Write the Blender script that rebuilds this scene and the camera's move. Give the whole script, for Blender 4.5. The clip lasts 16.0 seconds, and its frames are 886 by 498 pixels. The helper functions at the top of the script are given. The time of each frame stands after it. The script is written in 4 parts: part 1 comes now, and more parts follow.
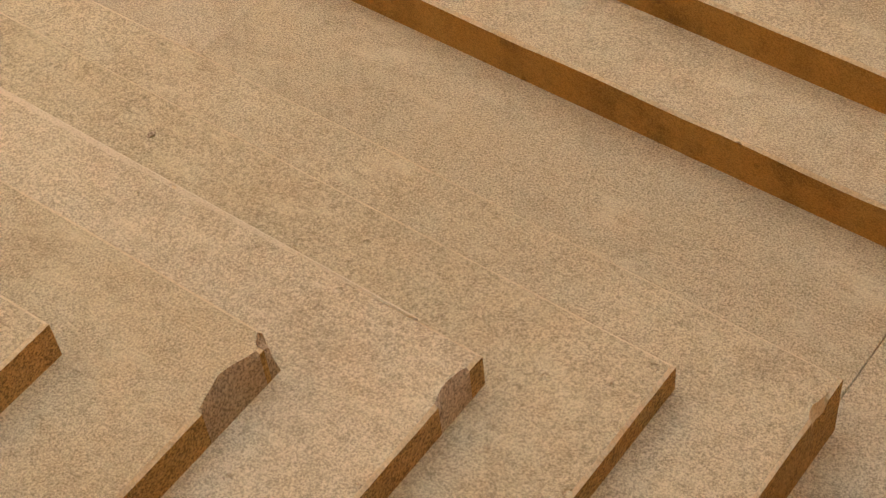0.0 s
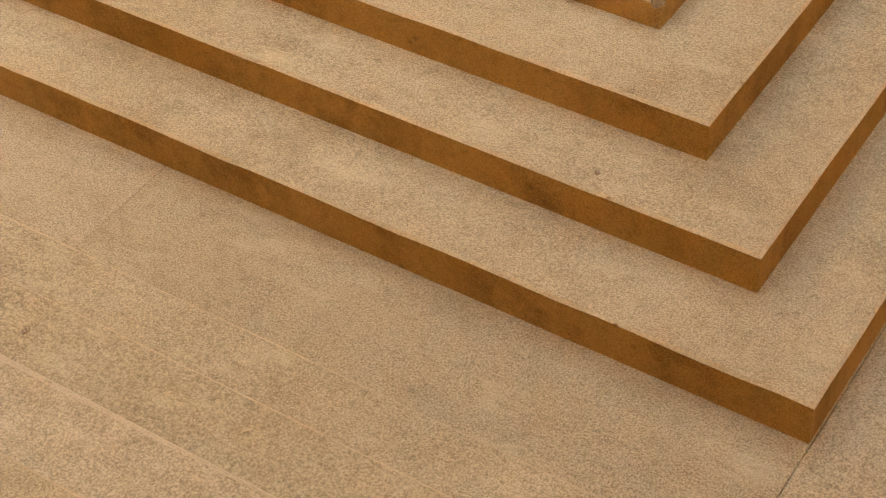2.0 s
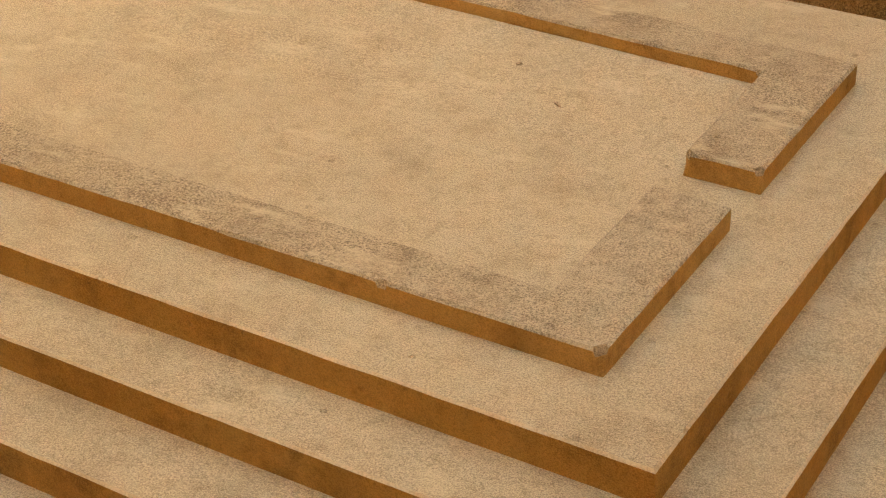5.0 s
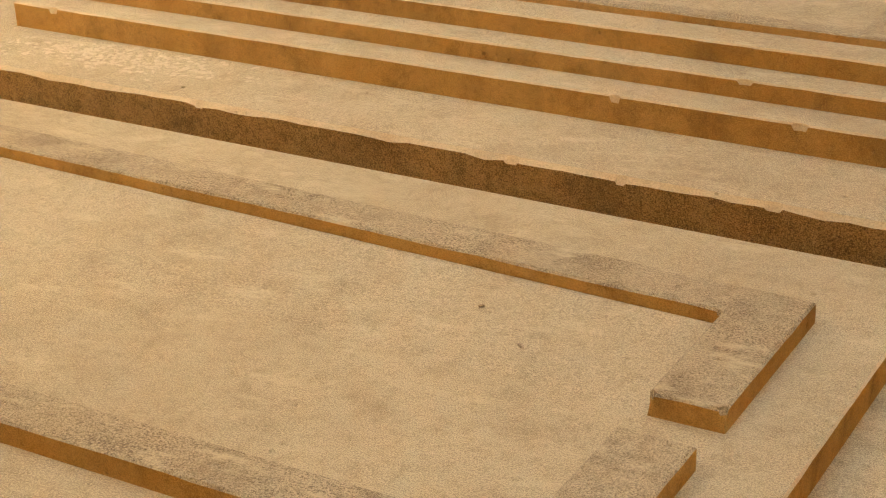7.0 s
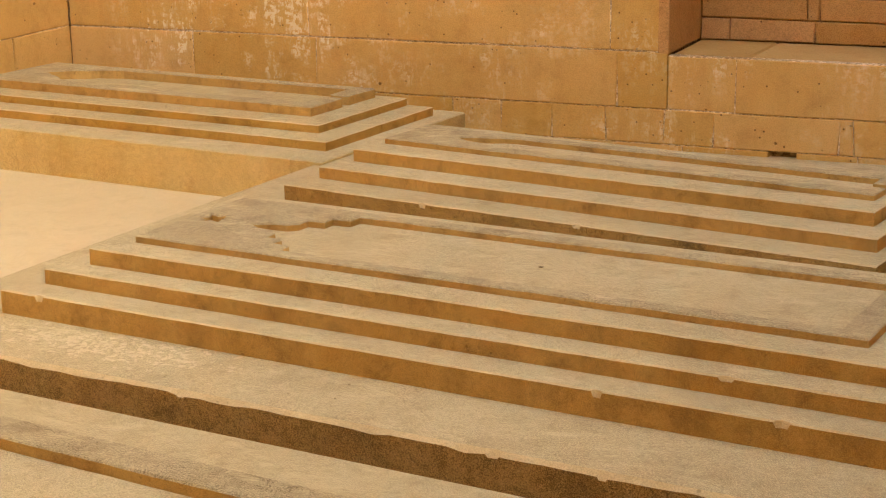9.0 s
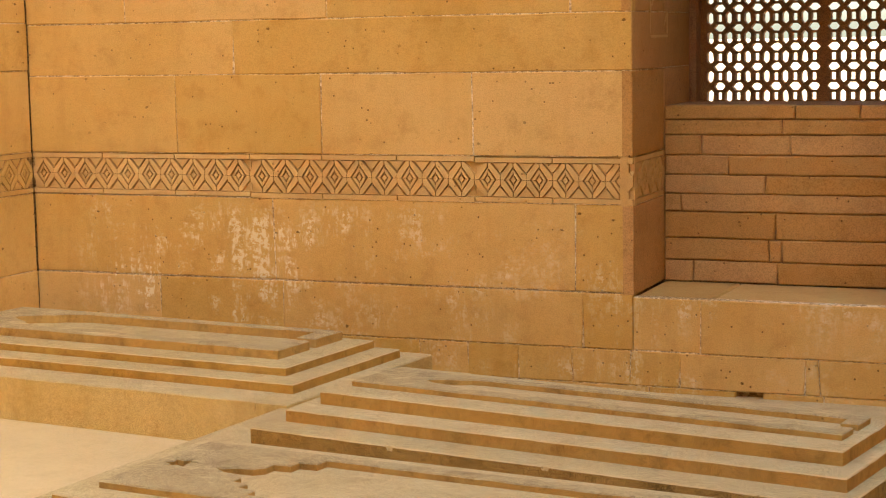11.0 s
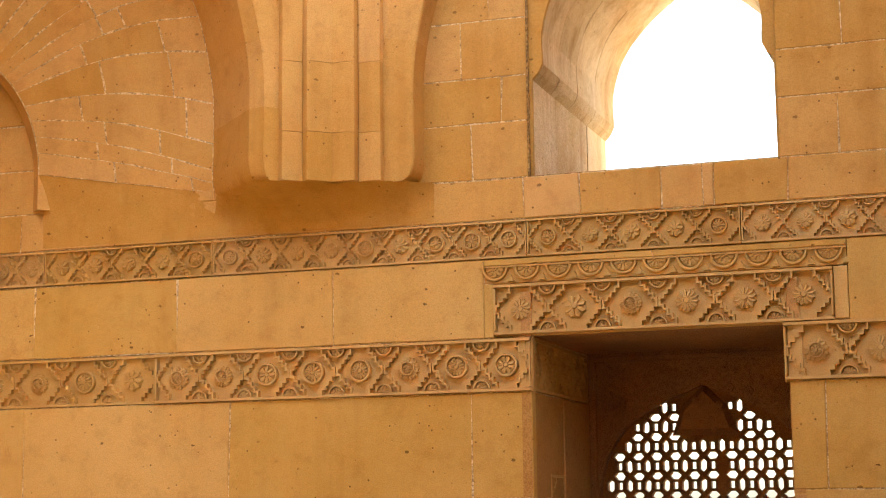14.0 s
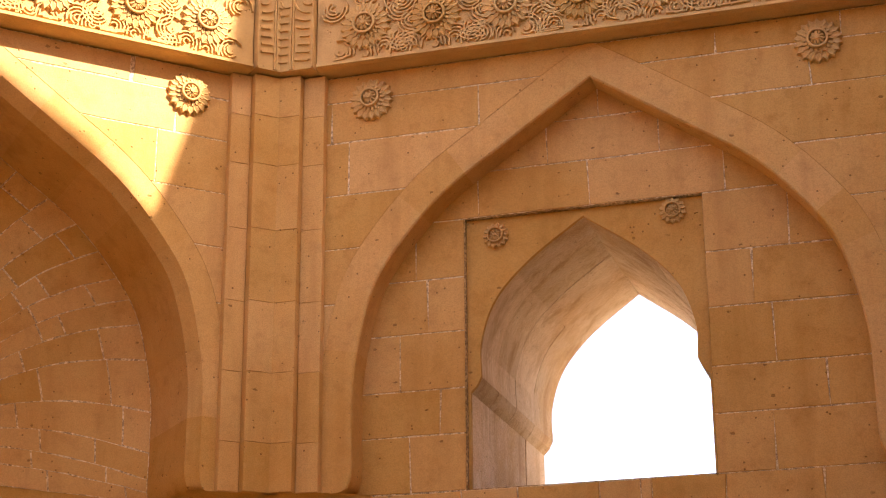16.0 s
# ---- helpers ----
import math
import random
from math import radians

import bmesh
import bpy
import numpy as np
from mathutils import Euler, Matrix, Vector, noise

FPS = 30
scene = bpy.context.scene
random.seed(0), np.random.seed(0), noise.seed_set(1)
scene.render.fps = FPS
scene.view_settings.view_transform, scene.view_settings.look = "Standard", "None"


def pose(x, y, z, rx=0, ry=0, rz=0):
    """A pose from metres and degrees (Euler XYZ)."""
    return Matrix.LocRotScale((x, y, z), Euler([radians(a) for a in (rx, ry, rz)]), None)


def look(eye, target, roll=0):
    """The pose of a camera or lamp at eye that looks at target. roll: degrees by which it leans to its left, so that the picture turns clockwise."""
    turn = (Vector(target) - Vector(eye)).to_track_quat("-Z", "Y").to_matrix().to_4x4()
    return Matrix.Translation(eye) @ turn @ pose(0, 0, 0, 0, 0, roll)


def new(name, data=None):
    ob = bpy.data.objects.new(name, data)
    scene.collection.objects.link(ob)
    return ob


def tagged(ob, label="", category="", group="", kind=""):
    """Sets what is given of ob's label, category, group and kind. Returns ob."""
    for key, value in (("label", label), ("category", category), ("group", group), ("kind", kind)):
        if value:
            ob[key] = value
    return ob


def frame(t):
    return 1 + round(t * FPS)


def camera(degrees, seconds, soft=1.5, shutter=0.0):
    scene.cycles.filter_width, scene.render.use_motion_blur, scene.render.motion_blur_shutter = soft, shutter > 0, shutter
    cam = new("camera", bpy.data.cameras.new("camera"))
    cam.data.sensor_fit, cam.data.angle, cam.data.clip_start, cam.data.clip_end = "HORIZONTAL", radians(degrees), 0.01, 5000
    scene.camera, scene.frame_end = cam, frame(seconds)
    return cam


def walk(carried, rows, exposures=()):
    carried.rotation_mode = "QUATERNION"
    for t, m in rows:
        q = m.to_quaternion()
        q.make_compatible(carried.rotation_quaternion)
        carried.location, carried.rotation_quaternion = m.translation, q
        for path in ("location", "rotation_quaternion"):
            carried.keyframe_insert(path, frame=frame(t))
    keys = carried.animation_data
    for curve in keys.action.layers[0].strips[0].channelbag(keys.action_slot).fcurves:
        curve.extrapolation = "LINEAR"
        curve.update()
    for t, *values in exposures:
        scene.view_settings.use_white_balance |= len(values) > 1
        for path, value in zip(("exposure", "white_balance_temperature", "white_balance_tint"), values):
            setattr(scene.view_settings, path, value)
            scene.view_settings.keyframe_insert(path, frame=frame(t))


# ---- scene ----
cam = camera(28.831, 16.0, soft=1.0)
PATH = [
    (0, pose(0, 0, 1.650, 39.756, 4.681, 30.480)),
    (0.5, pose(0, 0, 1.650, 40.747, 3.738, 29.417)),
    (1, pose(0, 0, 1.650, 42.034, 3.178, 28.248)),
    (1.5, pose(0, 0, 1.650, 43.911, 2.939, 27.028)),
    (2, pose(0, 0, 1.650, 45.736, 2.716, 26.707)),
    (2.5, pose(0, 0, 1.650, 47.368, 2.591, 26.520)),
    (3, pose(0, 0, 1.650, 49.187, 2.359, 26.188)),
    (3.5, pose(0, 0, 1.650, 51.217, 2.333, 25.854)),
    (3.7, pose(0, 0, 1.650, 52.137, 2.298, 25.709)),
    (5.8, pose(0, 0, 1.650, 59.858, 2.166, 24.494)),
    (6, pose(0, 0, 1.650, 60.556, 2.310, 24.332)),
    (6.5, pose(0, 0, 1.650, 63.168, 2.400, 23.887)),
    (7, pose(0, 0, 1.650, 65.241, 1.913, 23.636)),
    (7.5, pose(0, 0, 1.650, 67.277, 1.400, 23.874)),
    (8, pose(0, 0, 1.650, 69.972, 1.196, 23.915)),
    (8.5, pose(0, 0, 1.650, 72.574, 1.552, 23.387)),
    (8.7, pose(0, 0, 1.650, 73.539, 1.171, 23.366)),
    (10.8, pose(0, 0, 1.650, 82.096, 1.282, 22.420)),
    (11, pose(0, 0, 1.650, 82.952, 1.082, 22.205)),
    (11.5, pose(0, 0, 1.650, 85.169, 0.897, 21.844)),
    (12, pose(0, 0, 1.650, 87.333, 0.958, 21.420)),
    (12.5, pose(0, 0, 1.650, 89.677, 0.953, 20.697)),
    (13, pose(0, 0, 1.650, 91.821, 0.840, 20.397)),
    (13.5, pose(0, 0, 1.650, 95.371, 0.812, 19.768)),
    (14, pose(0, 0, 1.650, 98.939, 0.608, 18.994)),
    (14.5, pose(0, 0, 1.650, 101.261, 0.639, 18.548)),
    (15, pose(0, 0, 1.650, 103.871, 0.532, 17.887)),
    (15.5, pose(0, 0, 1.650, 106.693, 0.534, 16.993)),
    (16, pose(0, 0, 1.650, 109.271, 0.349, 16.850)),
]
walk(cam, PATH, [(0, 3.2, 6900, 7), (3.5, 3.15, 7300, 7), (6.5, 3.14, 7350, 3), (8.5, 3.1, 7200, 0), (11, 3.02, 7200, 0), (12.5, 3.06, 7100, 0), (14.5, 2.65, 7300, 10), (16, 2.0, 7200, 28)])

# ---------------------------------------------------------------- sky, sun
SUN_DIR = Vector((0.80, -0.28, 0.62)).normalized()
world = bpy.data.worlds.new("sky")
scene.world = world
world.use_nodes = True
wn = world.node_tree
sky = wn.nodes.new("ShaderNodeTexSky")
sky.sky_type = 'NISHITA'
sky.sun_disc = False
sky.sun_elevation = math.asin(SUN_DIR.z)
sky.sun_rotation = math.atan2(SUN_DIR.x, SUN_DIR.y)
sky.dust_density = 3.0
wn.links.new(sky.outputs[0], wn.nodes["Background"].inputs[0])
wn.nodes["Background"].inputs[1].default_value = 0.15
sun_data = bpy.data.lights.new("sun", 'SUN')
sun_data.energy = 4.0
sun_data.angle = radians(0.6)
sun_data.color = (1.0, 0.97, 0.93)
sun_lamp = new("sun", sun_data)
sun_lamp.matrix_world = look((0, 0, 20), Vector((0, 0, 20)) - SUN_DIR)

# ---------------------------------------------------------------- materials
def node(tree, kind, **kw):
    n = tree.nodes.new(kind)
    for key, value in kw.items():
        n.inputs[key.replace("_", " ")].default_value = value
    return n


def ramp(tree, src, a, b, lo=0.0, hi=1.0):
    n = tree.nodes.new("ShaderNodeMapRange")
    n.inputs["From Min"].default_value, n.inputs["From Max"].default_value = a, b
    n.inputs["To Min"].default_value, n.inputs["To Max"].default_value = lo, hi
    tree.links.new(src, n.inputs["Value"])
    return n.outputs[0]


def mixc(tree, fac, a, b, mode='MIX'):
    n = tree.nodes.new("ShaderNodeMix")
    n.data_type, n.blend_type = 'RGBA', mode
    for sock, val in ((n.inputs[0], fac), (n.inputs[6], a), (n.inputs[7], b)):
        if isinstance(val, (int, float)):
            sock.default_value = val
        elif isinstance(val, tuple):
            sock.default_value = (*val, 1.0)
        else:
            tree.links.new(val, sock)
    return n.outputs[2]


def stone(name, base, light, dark, grain=220.0, pits=0.5, bump=0.35, rough=0.9, salt=0.0, per_piece=0.12, streak=0.0, speck=1.0, mott=0.75, coarse=0.0, holes=0.0):
    """Sandstone: mottled colour, fine grain, pits, optional pale salt bloom and water streaks."""
    m = bpy.data.materials.new(name)
    m.use_nodes = True
    t = m.node_tree
    bs = t.nodes["Principled BSDF"]
    geo = t.nodes.new("ShaderNodeNewGeometry")
    pos = geo.outputs["Position"]
    def noise_tex(scale, detail=4.0, rough_=0.55, vec=None):
        n = node(t, "ShaderNodeTexNoise", Scale=scale, Detail=detail, Roughness=rough_)
        t.links.new(vec or pos, n.inputs["Vector"])
        return n.outputs[0]
    big = noise_tex(1.3, 5.0, 0.6)
    mid = noise_tex(9.0, 5.0, 0.65)
    fine = noise_tex(grain, 3.0, 0.7)
    col = mixc(t, ramp(t, big, 0.35, 0.68), base, light)
    col = mixc(t, ramp(t, mid, 0.52, 0.75, 0.0, mott), col, dark)
    col = mixc(t, ramp(t, mid, 0.45, 0.28, 0.0, 0.5), col, light)
    blot = noise_tex(48.0, 3.0, 0.6)
    col = mixc(t, ramp(t, blot, 0.50, 0.68, 0.0, 0.45 * speck), col, dark)
    # sand grains
    col = mixc(t, ramp(t, fine, 0.50, 0.60, 0.0, 0.62 * speck), col, tuple(c * 0.55 for c in dark))
    col = mixc(t, ramp(t, fine, 0.47, 0.37, 0.0, 0.6 * speck), col, tuple(min(1, c * 1.25) for c in light))
    if coarse:
        # weathered crust: patches of open, coarse grain between smooth dusty stretches
        cg = noise_tex(210.0, 2.0, 0.75)
        patch = ramp(t, noise_tex(3.1, 5.0, 0.7), 0.40, 0.60, 0.25, 1.0)
        for lo, hi, tone, amount in ((0.51, 0.62, tuple(c * 0.5 for c in dark), coarse), (0.46, 0.36, tuple(min(1, c * 1.2) for c in light), coarse * 0.8)):
            q = t.nodes.new("ShaderNodeMath")
            q.operation = 'MULTIPLY'
            t.links.new(ramp(t, cg, lo, hi, 0.0, amount), q.inputs[0])
            t.links.new(patch, q.inputs[1])
            col = mixc(t, q.outputs[0], col, tone)
        # pale scuffs drawn out along the slabs
        mp = t.nodes.new("ShaderNodeMapping")
        mp.inputs["Scale"].default_value = (7.0, 19.0, 19.0)
        t.links.new(pos, mp.inputs["Vector"])
        sc = noise_tex(1.0, 5.0, 0.7, mp.outputs[0])
        col = mixc(t, ramp(t, sc, 0.55, 0.69, 0.0, min(0.8, coarse * 1.15)), col, (light[0] * 1.15, light[1] * 1.18, light[2] * 1.16))
    if streak:
        mp = t.nodes.new("ShaderNodeMapping")
        mp.inputs["Scale"].default_value = (7.0, 7.0, 0.7)
        t.links.new(pos, mp.inputs["Vector"])
        st = noise_tex(1.0, 4.0, 0.6, mp.outputs[0])
        col = mixc(t, ramp(t, st, 0.52, 0.72, 0.0, streak), col, dark)
    # pits
    vor = node(t, "ShaderNodeTexVoronoi", Scale=26.0)
    t.links.new(pos, vor.inputs["Vector"])
    sel = noise_tex(14.0, 2.0)
    pit = ramp(t, vor.outputs["Distance"], 0.16, 0.08)
    gate = ramp(t, sel, 0.53, 0.58)
    mul = t.nodes.new("ShaderNodeMath")
    mul.operation = 'MULTIPLY'
    t.links.new(pit, mul.inputs[0])
    t.links.new(gate, mul.inputs[1])
    pitv = mul.outputs[0]
    col = mixc(t, ramp(t, pitv, 0.0, 1.0, 0.0, pits), col, tuple(c * 0.35 for c in dark))
    if holes:
        mp = t.nodes.new("ShaderNodeMapping")
        mp.inputs["Scale"].default_value = (6.5, 6.5, 10.5)
        t.links.new(pos, mp.inputs["Vector"])
        hv = node(t, "ShaderNodeTexVoronoi", Scale=1.0)
        t.links.new(mp.outputs[0], hv.inputs["Vector"])
        wob = noise_tex(60.0, 2.0, 0.6)
        add = t.nodes.new("ShaderNodeMath")
        add.operation = 'MULTIPLY_ADD'
        t.links.new(wob, add.inputs[0])
        add.inputs[1].default_value = 0.16
        t.links.new(hv.outputs["Distance"], add.inputs[2])
        q = t.nodes.new("ShaderNodeMath")
        q.operation = 'MULTIPLY'
        t.links.new(ramp(t, add.outputs[0], 0.158, 0.132), q.inputs[0])
        t.links.new(ramp(t, noise_tex(2.3, 3.0), 0.44, 0.52), q.inputs[1])
        mx = t.nodes.new("ShaderNodeMath")
        mx.operation = 'MAXIMUM'
        t.links.new(q.outputs[0], mx.inputs[0])
        t.links.new(pitv, mx.inputs[1])
        pitv = mx.outputs[0]
        col = mixc(t, ramp(t, q.outputs[0], 0.0, 1.0, 0.0, holes), col, tuple(c * 0.4 for c in dark))
    if salt:
        sep = t.nodes.new("ShaderNodeSeparateXYZ")
        t.links.new(pos, sep.inputs[0])
        def stretched(sx, sz, detail):
            mp = t.nodes.new("ShaderNodeMapping")
            mp.inputs["Scale"].default_value = (sx, sx, sz)
            t.links.new(pos, mp.inputs["Vector"])
            return noise_tex(1.0, detail, 0.72, mp.outputs[0])
        def times(a_, b_):
            q = t.nodes.new("ShaderNodeMath")
            q.operation = 'MULTIPLY'
            t.links.new(a_, q.inputs[0])
            t.links.new(b_, q.inputs[1])
            return q.outputs[0]
        x_, z_ = sep.outputs[0], sep.outputs[2]
        cloud = ramp(t, stretched(2.1, 3.2, 6.0), 0.47, 0.60)
        drips = ramp(t, stretched(16.0, 3.0, 5.0), 0.45, 0.60)
        flakes = ramp(t, noise_tex(40.0, 5.0, 0.75), 0.47, 0.54)
        patch_x = times(ramp(t, x_, -5.25, -4.75), ramp(t, x_, -3.55, -4.05, 0.30, 1.0))
        cur = times(times(cloud, drips), times(flakes, times(patch_x, ramp(t, z_, 0.86, 0.80))))
        col = mixc(t, ramp(t, cur, 0.0, 0.45, 0.0, salt), col, (0.80, 0.69, 0.44))
    if per_piece:
        info = t.nodes.new("ShaderNodeObjectInfo")
        hsv = t.nodes.new("ShaderNodeHueSaturation")
        t.links.new(ramp(t, info.outputs["Random"], 0, 1, 1 - per_piece, 1 + per_piece), hsv.inputs["Value"])
        t.links.new(ramp(t, info.outputs["Random"], 1, 0, 1 - per_piece * 0.7, 1 + per_piece * 0.5), hsv.inputs["Saturation"])
        t.links.new(col, hsv.inputs["Color"])
        col = hsv.outputs[0]
    t.links.new(col, bs.inputs["Base Color"])
    bs.inputs["Roughness"].default_value = rough
    bs.inputs["Specular IOR Level"].default_value = 0.25
    # relief
    b1 = node(t, "ShaderNodeBump", Strength=bump, Distance=0.004)
    t.links.new(fine, b1.inputs["Height"])
    b2 = node(t, "ShaderNodeBump", Strength=0.5, Distance=0.008)
    t.links.new(mid, b2.inputs["Height"])
    t.links.new(b1.outputs[0], b2.inputs["Normal"])
    inv = t.nodes.new("ShaderNodeMath")
    inv.operation = 'SUBTRACT'
    inv.inputs[0].default_value = 1.0
    t.links.new(pitv, inv.inputs[1])
    b3 = node(t, "ShaderNodeBump", Strength=0.7, Distance=0.006)
    t.links.new(inv.outputs[0], b3.inputs["Height"])
    t.links.new(b2.outputs[0], b3.inputs["Normal"])
    t.links.new(b3.outputs[0], bs.inputs["Normal"])
    return m


M_WALL = stone("golden_sandstone", (0.6, 0.352, 0.098), (0.67, 0.417, 0.14), (0.46, 0.246, 0.058), grain=160, pits=0.8, salt=0.9, streak=0.3, per_piece=0.07, speck=0.26, mott=0.6, holes=0.85)
M_UP = stone("upper_sandstone", (0.59, 0.315, 0.088), (0.66, 0.385, 0.128), (0.43, 0.207, 0.05), grain=160, pits=0.7, streak=0.4, per_piece=0.085, speck=0.26, mott=0.6, holes=0.6)
M_CARVE = stone("carved_sandstone", (0.58, 0.335, 0.112), (0.64, 0.414, 0.155), (0.43, 0.228, 0.065), grain=190, pits=0.3, per_piece=0.06, speck=0.25, mott=0.4)
M_MORTAR = stone("lime_mortar", (0.36, 0.20, 0.075), (0.52, 0.33, 0.14), (0.15, 0.075, 0.022), grain=60, per_piece=0)
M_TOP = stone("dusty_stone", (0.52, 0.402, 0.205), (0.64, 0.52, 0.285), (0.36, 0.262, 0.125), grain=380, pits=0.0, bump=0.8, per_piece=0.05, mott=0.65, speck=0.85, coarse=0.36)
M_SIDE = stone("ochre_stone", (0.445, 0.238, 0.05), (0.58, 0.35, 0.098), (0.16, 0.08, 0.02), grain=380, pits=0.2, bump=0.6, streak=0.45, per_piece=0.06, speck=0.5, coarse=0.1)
M_FLOOR = stone("dusty_floor", (0.53, 0.41, 0.21), (0.60, 0.48, 0.265), (0.38, 0.28, 0.135), grain=380, pits=0.0, bump=0.8, per_piece=0.04, coarse=0.42)
# lattice stone, darkened so that the gloom inside the niche is painted in
M_JALI = stone("shaded_lattice_stone", (0.30, 0.135, 0.05), (0.36, 0.175, 0.07), (0.19, 0.078, 0.028), grain=180)
M_SAND = stone("sand", (0.42, 0.33, 0.22), (0.48, 0.38, 0.26), (0.33, 0.25, 0.15), grain=30, per_piece=0)
M_BREAK = stone("broken_stone", (0.41, 0.295, 0.16), (0.52, 0.39, 0.22), (0.24, 0.16, 0.075), grain=300, bump=1.0)

M_RIM = stone("weathered_stone", (0.43, 0.322, 0.155), (0.56, 0.445, 0.24), (0.27, 0.19, 0.088), grain=380, pits=0.1, bump=0.9, per_piece=0.05, mott=1.0, coarse=0.68)
# weathered mottle and the shade of side faces, both in one dark stone
M_RISER = stone("weathered_shaded_riser", (0.37, 0.205, 0.055), (0.54, 0.34, 0.115), (0.12, 0.068, 0.02), grain=300, pits=0.3, bump=1.0, streak=0.5, per_piece=0.04, coarse=0.3)
# wall stone turned darker and redder: the niche's shade is in the colour
M_NICHE = stone("shaded_red_sandstone", (0.50, 0.262, 0.085), (0.56, 0.31, 0.11), (0.33, 0.155, 0.045), grain=160, pits=0.8, per_piece=0.08, speck=0.5, mott=0.5)
# dusty ochre made paler still: light bounced off the floor is painted in
M_PLINTH = stone("bounce_lit_ochre_stone", (0.60, 0.42, 0.15), (0.68, 0.51, 0.23), (0.42, 0.265, 0.08), grain=300, pits=0.2, bump=0.7, streak=0.4, per_piece=0.04)
# dust, paler than the floor so that it carries the sun's glow
M_DUST = stone("sunlit_pale_dust", (0.63, 0.50, 0.275), (0.69, 0.56, 0.33), (0.50, 0.385, 0.20), grain=380, pits=0.0, bump=0.5, per_piece=0.0, speck=0.45, mott=0.4)
M_WASH = stone("limewashed_stone", (0.58, 0.35, 0.14), (0.80, 0.66, 0.45), (0.40, 0.21, 0.07), grain=160, pits=0.6, streak=0.75, per_piece=0.13, speck=0.5, mott=0.5)
# pale worn edge stone that also paints the highlight along the arrises
M_ARRIS = stone("worn_highlit_arris", (0.60, 0.44, 0.21), (0.70, 0.55, 0.30), (0.42, 0.29, 0.13), grain=260, pits=0.3, bump=0.8, per_piece=0.0, speck=0.4, mott=0.4)
M_LIME = stone("lime_joint", (0.60, 0.39, 0.17), (0.80, 0.66, 0.44), (0.34, 0.18, 0.07), grain=60, per_piece=0, pits=0.0)

# ---------------------------------------------------------------- helpers
def obj(name, verts, faces, mats, parent=None, label="", smooth=False, slots=None):
    me = bpy.data.meshes.new(name)
    me.from_pydata([tuple(v) for v in verts], [], faces)
    for m in (mats if isinstance(mats, (list, tuple)) else [mats]):
        me.materials.append(m)
    if slots:
        me.polygons.foreach_set("material_index", slots)
    if smooth:
        me.polygons.foreach_set("use_smooth", [True] * len(me.polygons))
    me.update()
    ob = new(name, me)
    if parent is not None:
        ob.parent = parent
    if label:
        ob["label"] = label
    return ob


def empty(name, label="", category="", group="", kind=""):
    return tagged(new(name), label, category, group, kind)


rng = random.Random(7)
WY = 7.59            # window wall's face
XC = -5.45           # corner with the west wall
EAST, SOUTH = 2.35, -1.35
PHI = -0.11226       # turn of the graves against the wall


def north(s, z, d):
    return Vector((s, WY + d, z))


def west(s, z, d):    # s = y
    return Vector((XC - d, s, z))


FOLD = Vector((-3.10, 7.44, 0))
TL = Vector((-0.70711, -0.70711, 0))
SN = Vector((0.70711, -0.70711, 0))


def squinch(s, z, d):
    return FOLD + TL * s - SN * d + Vector((0, 0, z))


def inset(poly, amount):
    """Polygon (counter-clockwise) moved inward by amount, vertex by vertex."""
    n = len(poly)
    out = []
    for i in range(n):
        p, a, b = Vector(poly[i]), Vector(poly[i - 1]), Vector(poly[(i + 1) % n])
        e1, e2 = (p - a), (b - p)
        if e1.length < 1e-9 or e2.length < 1e-9:
            out.append(tuple(p))
            continue
        e1.normalize()
        e2.normalize()
        n1, n2 = Vector((-e1.y, e1.x)), Vector((-e2.y, e2.x))
        m = n1 + n2
        k = m.dot(n1)
        if k < 0.3:
            out.append(tuple(p + n1 * amount))
        else:
            out.append(tuple(p + m * (amount / k)))
    return out


def ccw(poly):
    a = sum(poly[i - 1][0] * poly[i][1] - poly[i][0] * poly[i - 1][1] for i in range(len(poly)))
    return poly if a > 0 else poly[::-1]


def piece(name, poly, frame_fn, d_front, d_back, mat, parent, edge=0.006, label=""):
    """A stone with worn arrises: polygon (s, z) on a plane, from d_back to d_front (towards the room)."""
    poly = ccw(poly)
    n = len(poly)
    inner = inset(poly, edge)
    vs = [frame_fn(s, z, d_back) for s, z in poly] + [frame_fn(s, z, d_front + edge) for s, z in poly] + [frame_fn(s, z, d_front) for s, z in inner]
    fs = []
    for k in (0, n):
        for i in range(n):
            j = (i + 1) % n
            fs.append((k + i, k + j, k + n + j, k + n + i))
    fs.append(tuple(range(2 * n, 3 * n)))
    return obj(name, vs, fs, mat, parent, label)


def filled(loops, frame_fn, d_front, d_back, bm):
    """Adds to bm a slab with holes: loops[0] the outline, the rest holes."""
    edges, rings = [], []
    for lp in loops:
        vs = [bm.verts.new(frame_fn(s, z, d_front)) for s, z in lp]
        rings.append(vs)
        for i in range(len(vs)):
            edges.append(bm.edges.new((vs[i - 1], vs[i])))
    bmesh.ops.triangle_fill(bm, edges=edges, use_beauty=True)
    for lp, vs in zip(loops, rings):
        back = [bm.verts.new(frame_fn(s, z, d_back)) for s, z in lp]
        for i in range(len(vs)):
            bm.faces.new((vs[i - 1], vs[i], back[i], back[i - 1]))


def bm_obj(name, bm, mats, parent=None, label="", flat=True):
    bmesh.ops.recalc_face_normals(bm, faces=bm.faces[:])
    me = bpy.data.meshes.new(name)
    bm.to_mesh(me)
    bm.free()
    for m in (mats if isinstance(mats, (list, tuple)) else [mats]):
        me.materials.append(m)
    ob = new(name, me)
    if parent is not None:
        ob.parent = parent
    if label:
        ob["label"] = label
    return ob


